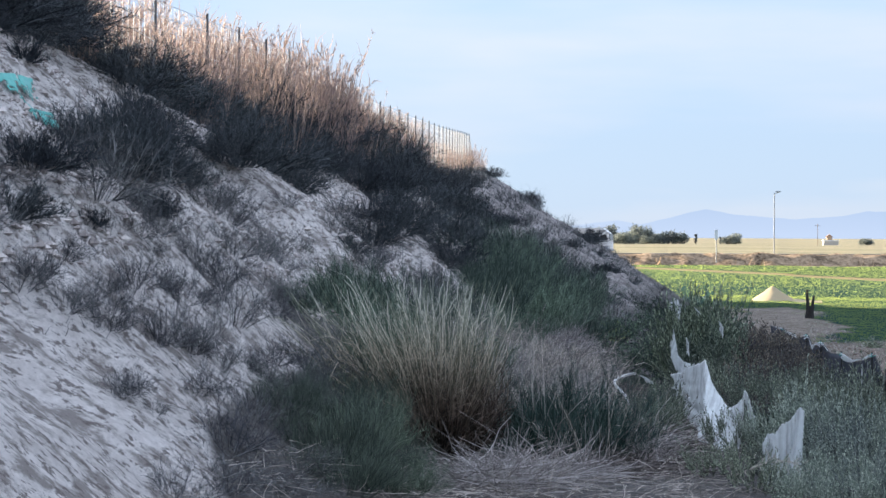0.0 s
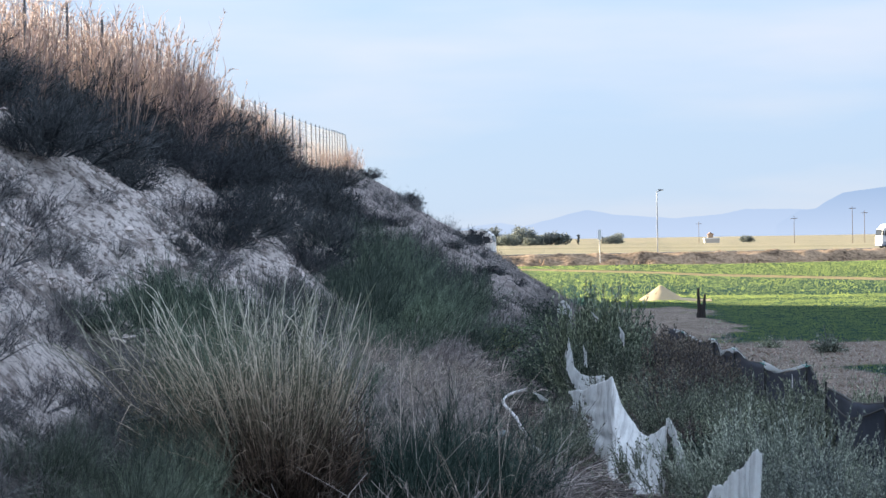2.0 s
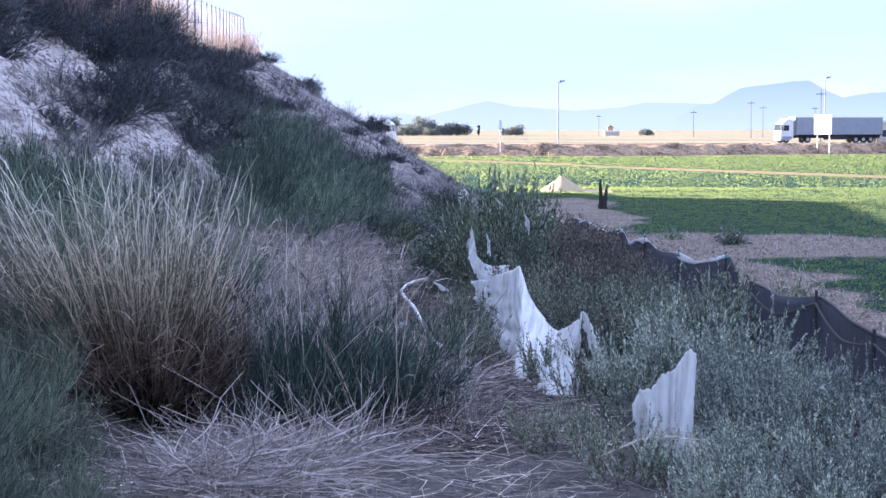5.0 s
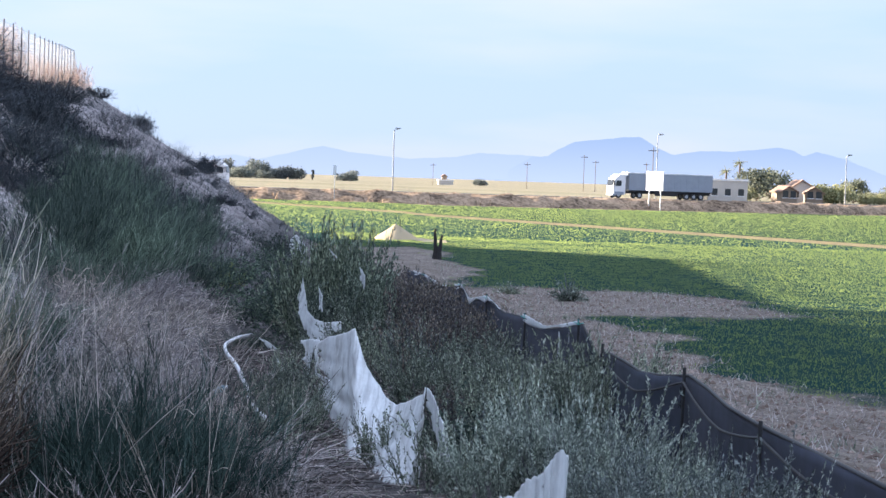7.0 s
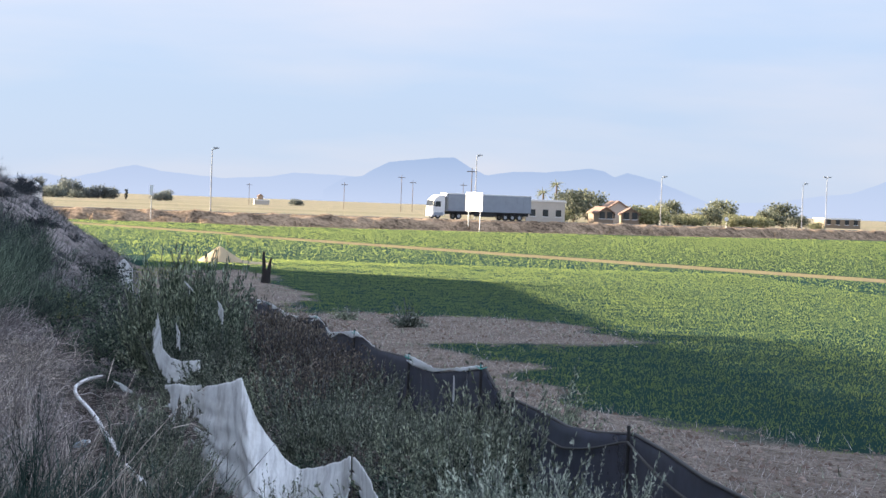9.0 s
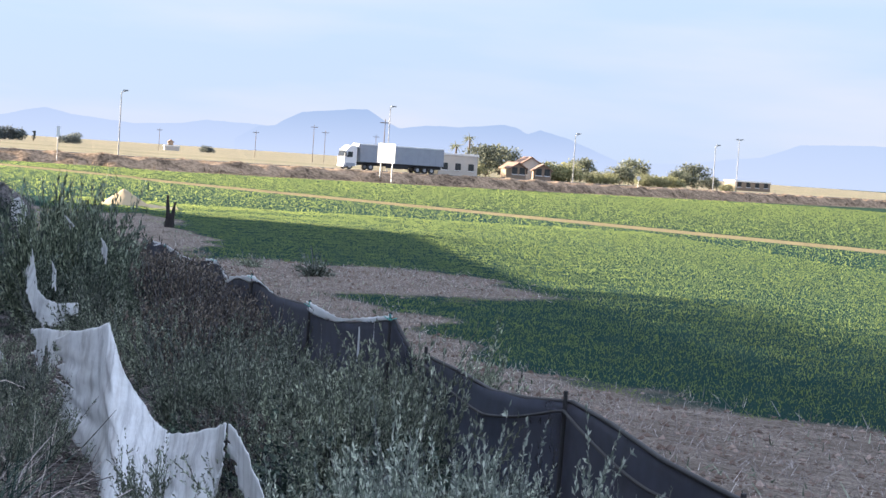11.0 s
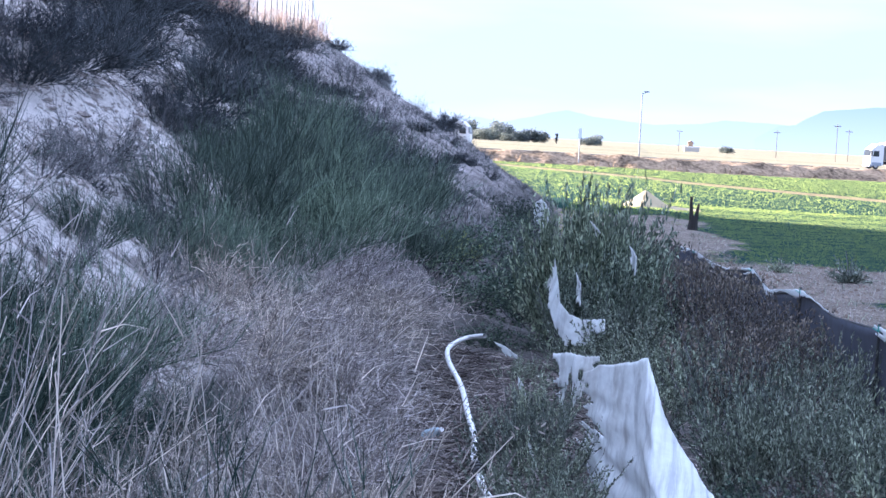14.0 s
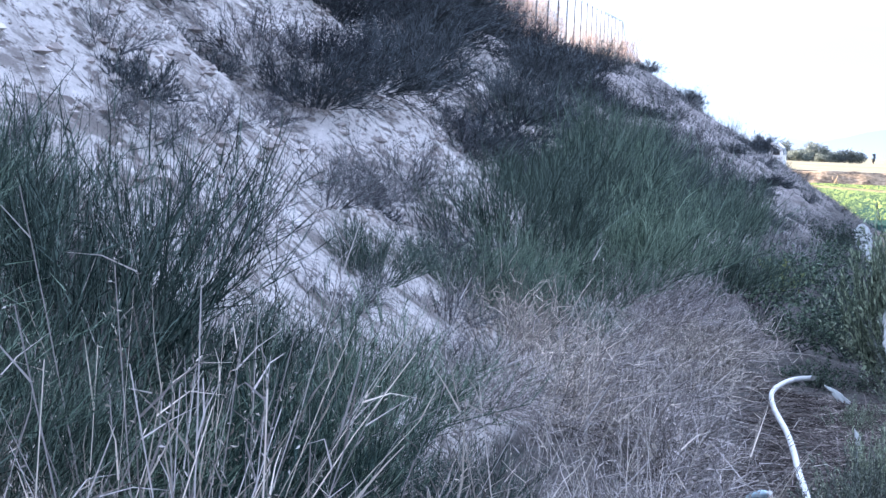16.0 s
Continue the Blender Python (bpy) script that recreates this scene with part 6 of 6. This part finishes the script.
for k, (x, y, z, w, h) in enumerate(((-1.15, 28.5, 2.3, 0.07, 0.28), (-1.05, 30.2, 2.75, 0.14, 0.12), (-0.62, 30.2, 2.5, 0.1, 0.26), (-1.75, 27.0, 1.72, 0.25, 0.1), (-1.45, 24.6, 1.72, 0.08, 0.28), (-1.2, 21.4, 1.75, 0.08, 0.16), (0.7, 47.5, 1.5, 0.4, 0.3), (0.4, 49.0, 1.5, 0.3, 0.4))):
    draped("plastic_scrap", "small torn scrap of white plastic among the bushes", "plastic scrap", white_sheet,
        [(x - w / 2, y, z + 0.06), (x, y, z + 0.01), (x + w / 2, y - 0.05, z - 0.07)], [(x - w * 0.1, y, z - h * 0.8), (x + w * 0.2, y, z - h * 1.05), (x + w * 0.5, y - 0.05, z - h)], 160 + k, 0.025, 0.45, 0.05, 14, 12)


# ---- black net fence beside the field ----
def net_cloth():
    m, n, l, b = material("black_net", 0.8)
    c = n.new("ShaderNodeTexCoord").outputs["Object"]
    f = grain(n, l, c, 5, 5)
    l.new(ramp(n, l, f, (0.3, (0.018, 0.026, 0.048)), (0.7, (0.04, 0.05, 0.084))), b.inputs["Base Color"])
    t = n.new("ShaderNodeBsdfTransparent")
    x = n.new("ShaderNodeMixShader")
    x.inputs[0].default_value = 0.2
    l.new(b.outputs[0], x.inputs[1])
    l.new(t.outputs[0], x.inputs[2])
    l.new(x.outputs[0], n["Material Output"].inputs[0])
    return m


black_net = net_cloth()
white_hem = plain("white_hem", (0.82, 0.84, 0.85), 0.5, vary=0.05, see=0.3)
teal_plastic = plain("teal_plastic", (0.1, 0.42, 0.38), 0.5, vary=0.1)
black_post = plain("black_post", (0.025, 0.025, 0.027), 0.7)


def net_fence(label, top, posts, hem, seed):
    e = thing("net_fence", label, "fence")
    p = resample(top, 90)
    foot = p.copy()
    foot[:, 2] = ground_z(p[:, 0], p[:, 1]) - 0.03
    net = draped("net", "", "", black_net, p, foot, seed, 0.035, 0.0, 0.0, 90, 14, 0.006)
    for key in ("category", "label"):
        if key in net:
            del net[key]
    net.parent = e
    part("top_cord", cord(p, 0.014), black_post, e)
    if not hem:
        # the seam of the folded upper edge, sagging from post to post
        stops = np.array([q[1] for q in posts][::-1])
        seam = p[(p[:, 1] > stops[0]) & (p[:, 1] < stops[-1])].copy()
        k = np.searchsorted(stops, seam[:, 1])
        share = (seam[:, 1] - stops[k - 1]) / (stops[k] - stops[k - 1])
        seam += np.array([-0.05, 0, -0.05]) - np.array([0, 0, 0.11]) * np.sin(np.pi * share)[:, None]
        part("seam", cord(seam, 0.01), black_post, e)
    for x, y, z in posts:
        x -= 0.05
        bm = bmesh.new()
        tube(bm, (x, y, gz(x, y) - 0.1), (x + 0.01, y, z + 0.06), 0.015, 0.013, 8)
        post = part("post", bm, black_post, e)
        if hem:
            bm = bmesh.new()
            for dx, dz in ((-0.05, 0.03), (0.0, 0.05), (0.06, 0.02)):
                tube(bm, (x, y - 0.03, z), (x + dx, y - 0.03, z + dz), 0.005, 0.003, 5)
            part("tie", bm, teal_plastic, post, "frayed teal plastic tie")
    for a, b in hem:
        band = p[(p[:, 1] <= a) & (p[:, 1] >= b)] + np.array([-0.035, -0.03, 0.04])
        low = band - np.array([0, 0, 0.055]) - np.array([0, 0, 0.04]) * np.sin(np.arange(len(band)) * 0.7)[:, None]
        h = draped("hem", "", "", white_hem, band, low, seed + 1, 0.012, 0.2, 0.0, 60, 6, 0.003)
        for key in ("category", "label"):
            if key in h:
                del h[key]
        h["label"] = "white plastic hem"
        h.parent = e


net_fence("sagging black shade-net fence with a torn white hem", [(0.2, 50.0, 1.55), (0.6, 45.0, 1.68), (0.78, 41.0, 1.72), (0.85, 38.5, 1.81), (1.05, 35.5, 2.02), (1.09, 33.0, 1.93), (1.21, 29.9, 2.18), (1.27, 27.5, 2.15), (1.41, 25.1, 2.27), (1.52, 23.7, 2.25), (1.64, 22.8, 2.35), (1.71, 21.9, 2.46), (1.79, 21.3, 2.22)],
    [(0.6, 45.0, 1.68), (1.05, 35.5, 2.02), (1.21, 29.9, 2.18), (1.41, 25.1, 2.27), (1.71, 21.9, 2.46)], [(48, 38), (37, 27.4), (25.5, 21.8)], 171)
net_fence("black shade-net fence, dusty and sagging, beside bare soil", [(1.795, 21.28, 2.2), (1.84, 20.9, 2.28), (1.86, 19.8, 2.31), (1.9, 18.9, 2.3), (1.98, 18.2, 2.35), (2.09, 17.6, 2.42), (2.05, 16.6, 2.44), (2.03, 15.6, 2.42), (2.04, 14.7, 2.43), (2.1, 12.0, 2.5), (2.2, 9.0, 2.6)],
    [(1.84, 20.9, 2.3), (2.09, 17.6, 2.42), (2.04, 14.4, 2.43), (2.15, 11.0, 2.52)], [], 173)
for a, b in (((1.6, 23.1, 2.28), (1.58, 23.05, 1.98)), ((1.66, 22.6, 2.4), (1.65, 22.6, 2.2))):
    bm = bmesh.new()
    tube(bm, a, b, 0.018, 0.008, 5)
    part("strip", bm, white_sheet, thing("plastic_strip", "thin white plastic strip tied on the net", "plastic strip"))


# ---- hose, stump, heap, thistle, teal netting ----
def hose():
    pts = [(-1.98, 27.5, 1.66), (-2.1, 27.8, 1.62), (-2.24, 27.75, 1.58), (-2.32, 27.3, 1.54), (-2.22, 26.5, 1.52), (-2.1, 25.7, 1.54), (-1.98, 25.1, 1.52), (-1.84, 24.0, 1.54), (-1.76, 23.3, 1.54), (-1.62, 22.2, 1.58), (-1.56, 21.6, 1.6), (-1.52, 20.9, 1.64), (-1.4, 20.0, 1.68), (-1.36, 19.7, 1.68), (-1.25, 19.25, 1.68), (-1.18, 18.9, 1.66)]
    cu = bpy.data.curves.new("hose", "CURVE")
    cu.dimensions, cu.bevel_depth, cu.bevel_resolution = "3D", 0.022, 3
    sp = cu.splines.new("NURBS")
    sp.points.add(len(pts) - 1)
    for q, (x, y, z) in zip(sp.points, pts):
        q.co = (x, y, max(gz(x, y) + 0.13, z + 0.1), 1)
    sp.use_endpoint_u, sp.order_u, sp.resolution_u = True, 3, 8
    cu.materials.append(plain("white_hose", (0.75, 0.75, 0.76), 0.5, vary=0.1))
    h = tagged(new("hose", cu), "dirty white plastic hose with a black coupling, lying over dry brush", "hose")
    bm = bmesh.new()
    a, b = Vector((-1.47, 20.45, gz(-1.47, 20.45) + 0.14)), Vector((-1.42, 20.15, gz(-1.42, 20.15) + 0.14))
    tube(bm, a, b, 0.036, 0.036, 12)
    tube(bm, a.lerp(b, 0.3), a.lerp(b, 0.45), 0.045, 0.045, 12)
    tube(bm, a.lerp(b, 0.65), a.lerp(b, 0.8), 0.045, 0.045, 12)
    part("coupling", bm, black_rubber, h, "black ribbed hose coupling")


hose()


def bottle(x, y):
    """A crushed drinks bottle lying in the brush."""
    e = thing("bottle", "crushed pale blue plastic bottle lying in dry brush", "bottle", pose(x, y, gz(x, y) + 0.1, 70, 15, 35))
    bm = bmesh.new()
    rings = [[bm.verts.new((r * (1 + sq * math.cos(2 * k * math.pi / 5 + z * 30)) * math.cos(k * math.pi / 5), r * math.sin(k * math.pi / 5), z)) for k in range(10)] for z, r, sq in ((-0.1, 0.028, 0.05), (-0.07, 0.034, 0.15), (-0.02, 0.032, 0.3), (0.03, 0.034, 0.2), (0.07, 0.024, 0.05), (0.1, 0.013, 0.0))]
    for a, b in zip(rings, rings[1:]):
        for k in range(10):
            bm.faces.new((a[k], a[(k + 1) % 10], b[(k + 1) % 10], b[k])).smooth = True
    bm.faces.new(rings[0][::-1])
    part("body", bm, plain("pale_blue_plastic", (0.5, 0.66, 0.75), 0.25, vary=0.1), e)
    bm = bmesh.new()
    tube(bm, (0, 0, 0.098), (0, 0, 0.118), 0.016, 0.016, 10)
    part("cap", bm, white_paint, e)


bottle(-1.9, 22.2)


def burnt_stump():
    e = thing("tree_stump", "charred black tree stump with a split jagged top", "stump", pose(2.0, 90.2, gz(2.0, 90.2) - 0.1))
    char = plain("charred_wood", (0.025, 0.022, 0.022), 0.95, scale=5)
    bm = bmesh.new()
    rings = []
    for k, (z, r) in enumerate(((0, 0.24), (0.2, 0.2), (0.4, 0.18), (0.55, 0.17), (0.68, 0.15))):
        rings.append([bm.verts.new((r * (1 + 0.12 * math.sin(i * 2.1 + k)) * math.cos(i * math.pi / 6) + 0.01 * k, r * math.sin(i * math.pi / 6), z + (0.07 * math.sin(i * 1.7) if k == 4 else 0))) for i in range(12)])
    for a, b in zip(rings, rings[1:]):
        for i in range(12):
            bm.faces.new((a[i], a[(i + 1) % 12], b[(i + 1) % 12], b[i]))
    bm.faces.new(rings[-1])
    part("trunk", bm, char, e)
    for x, lean, h, r in ((-0.07, -0.06, 1.02, 0.1), (0.13, 0.08, 0.72, 0.095)):
        bm = bmesh.new()
        tube(bm, (x, 0, 0.5), (x + lean * 0.5, 0.01, 0.5 + h * 0.6), r, r * 0.8, 8)
        tube(bm, (x + lean * 0.5, 0.01, 0.49 + h * 0.6), (x + lean, 0.02, 0.5 + h), r * 0.8, r * 0.35, 8)
        tube(bm, (x + lean * 0.8, 0.01, 0.45 + h * 0.8), (x + lean * 0.8 + 0.08, 0.02, 0.52 + h), r * 0.35, 0.012, 6)
        part("prong", bm, char, e)


burnt_stump()


def sand_heap():
    n = 40
    xs, ys = np.linspace(-2.4, 3.2, 60), np.linspace(-2.0, 2.0, n)
    X, Y = np.meshgrid(xs, ys)
    z = 0.95 * np.maximum(0, 1 - np.hypot((X - 0.1) / 1.35, Y / 1.6)) ** 0.95 + 0.16 * np.maximum(0, 1 - np.hypot((X - 1.6) / 1.7, Y / 1.2)) + 0.03 * ripple(X, Y, 4.0) - 0.05
    ob = new("sand_mound", grid_mesh("sand_mound", xs, ys, z))
    ob.location = (0.0, 115.0, gz(0, 115))
    ob.data.materials.append(plain("sand", (0.42, 0.335, 0.205), 0.95, vary=0.12, scale=2))
    tagged(ob, "pointed mound of pale yellow sand at the field's edge", "sand mound")


sand_heap()


def thistle(x, y, s):
    rng = np.random.default_rng(int(x * 10))
    e = thing("thistle", "pale grey-green thistle with long arching leaves", "thistle", standing(x, y, s))
    soup = Soup()
    f = fan(rng, 110, 0.25, 75, 0.4, 1.0, 0.5, 0.25)
    f.ribbons(soup, rng, 0.05, 4, 0.1)
    f.leaves(soup, rng, 4, 0.08, 0.18, 0.25)
    part_mesh("foliage", soup.mesh("foliage"), salt_leaf, e, kind="stuff")
    soup = Soup()
    fan(rng, 12, 0.1, 30, 0.8, 1.2, 0.1).ribbons(soup, rng, 0.03, 3, 0.5)
    part_mesh("stem_growth", soup.mesh("stem_growth"), grey_twig, e, kind="stuff")


thistle(5.7, 64.0, 0.9)
thistle(3.9, 66.5, 0.6)

for k, (top, bot) in enumerate((([(-6.64, 11.75), (-6.62, 12.2), (-6.58, 12.54)], [(-6.52, 11.6), (-6.46, 12.0), (-6.4, 12.3)]), ([(-6.42, 11.6), (-6.3, 11.85), (-6.2, 12.1)], [(-6.3, 11.5), (-6.17, 11.72), (-6.05, 11.95)]))):
    top = [(x, y, gz(x, y) + 0.1) for x, y in top]
    bot = [(x, y, gz(x, y) + 0.06) for x, y in bot]
    draped("teal_netting", "crumpled teal green netting lying on the pale bank", "netting", teal_plastic, top, bot, 190 + k, 0.04, 0.4, 0.06, 36, 16)


def dry_branch(x, y, z, reach, seed):
    """A bleached forked branch that sticks out of the bushes."""
    rng = np.random.default_rng(seed)
    e = thing("dry_branch", "bleached bare forked branch sticking out of a bush", "branch")
    at, way = Vector((x, y, z)), Vector((reach, -0.15, 0.12))
    cu = bpy.data.curves.new("limb", "CURVE")
    cu.dimensions, cu.bevel_depth, cu.bevel_resolution = "3D", 0.008, 2
    sp = cu.splines.new("POLY")
    sp.points.add(6)
    for k in range(7):
        sp.points[k].co, sp.points[k].radius = (*at, 1), 1 - 0.12 * k
        if k:
            for s in (-1, 1):
                bm = bmesh.new()
                tube(bm, at, at + Vector((reach * 0.1, -0.04, 0.09 * s * rng.uniform(0.4, 1))), 0.005, 0.002, 5)
                part("twig", bm, bleached_wood, e)
        at = at + way * 0.18 + Vector(rng.normal(size=3) * 0.025)
    cu.materials.append(bleached_wood)
    new("limb", cu).parent = e


bleached_wood = plain("bleached_wood", (0.6, 0.54, 0.48), 0.85)
for k, row in enumerate(((0.05, 11.5, 2.1, 0.55), (0.25, 11.4, 1.95, 0.6), (0.8, 11.4, 2.05, -0.35))):
    dry_branch(*row, 210 + k)
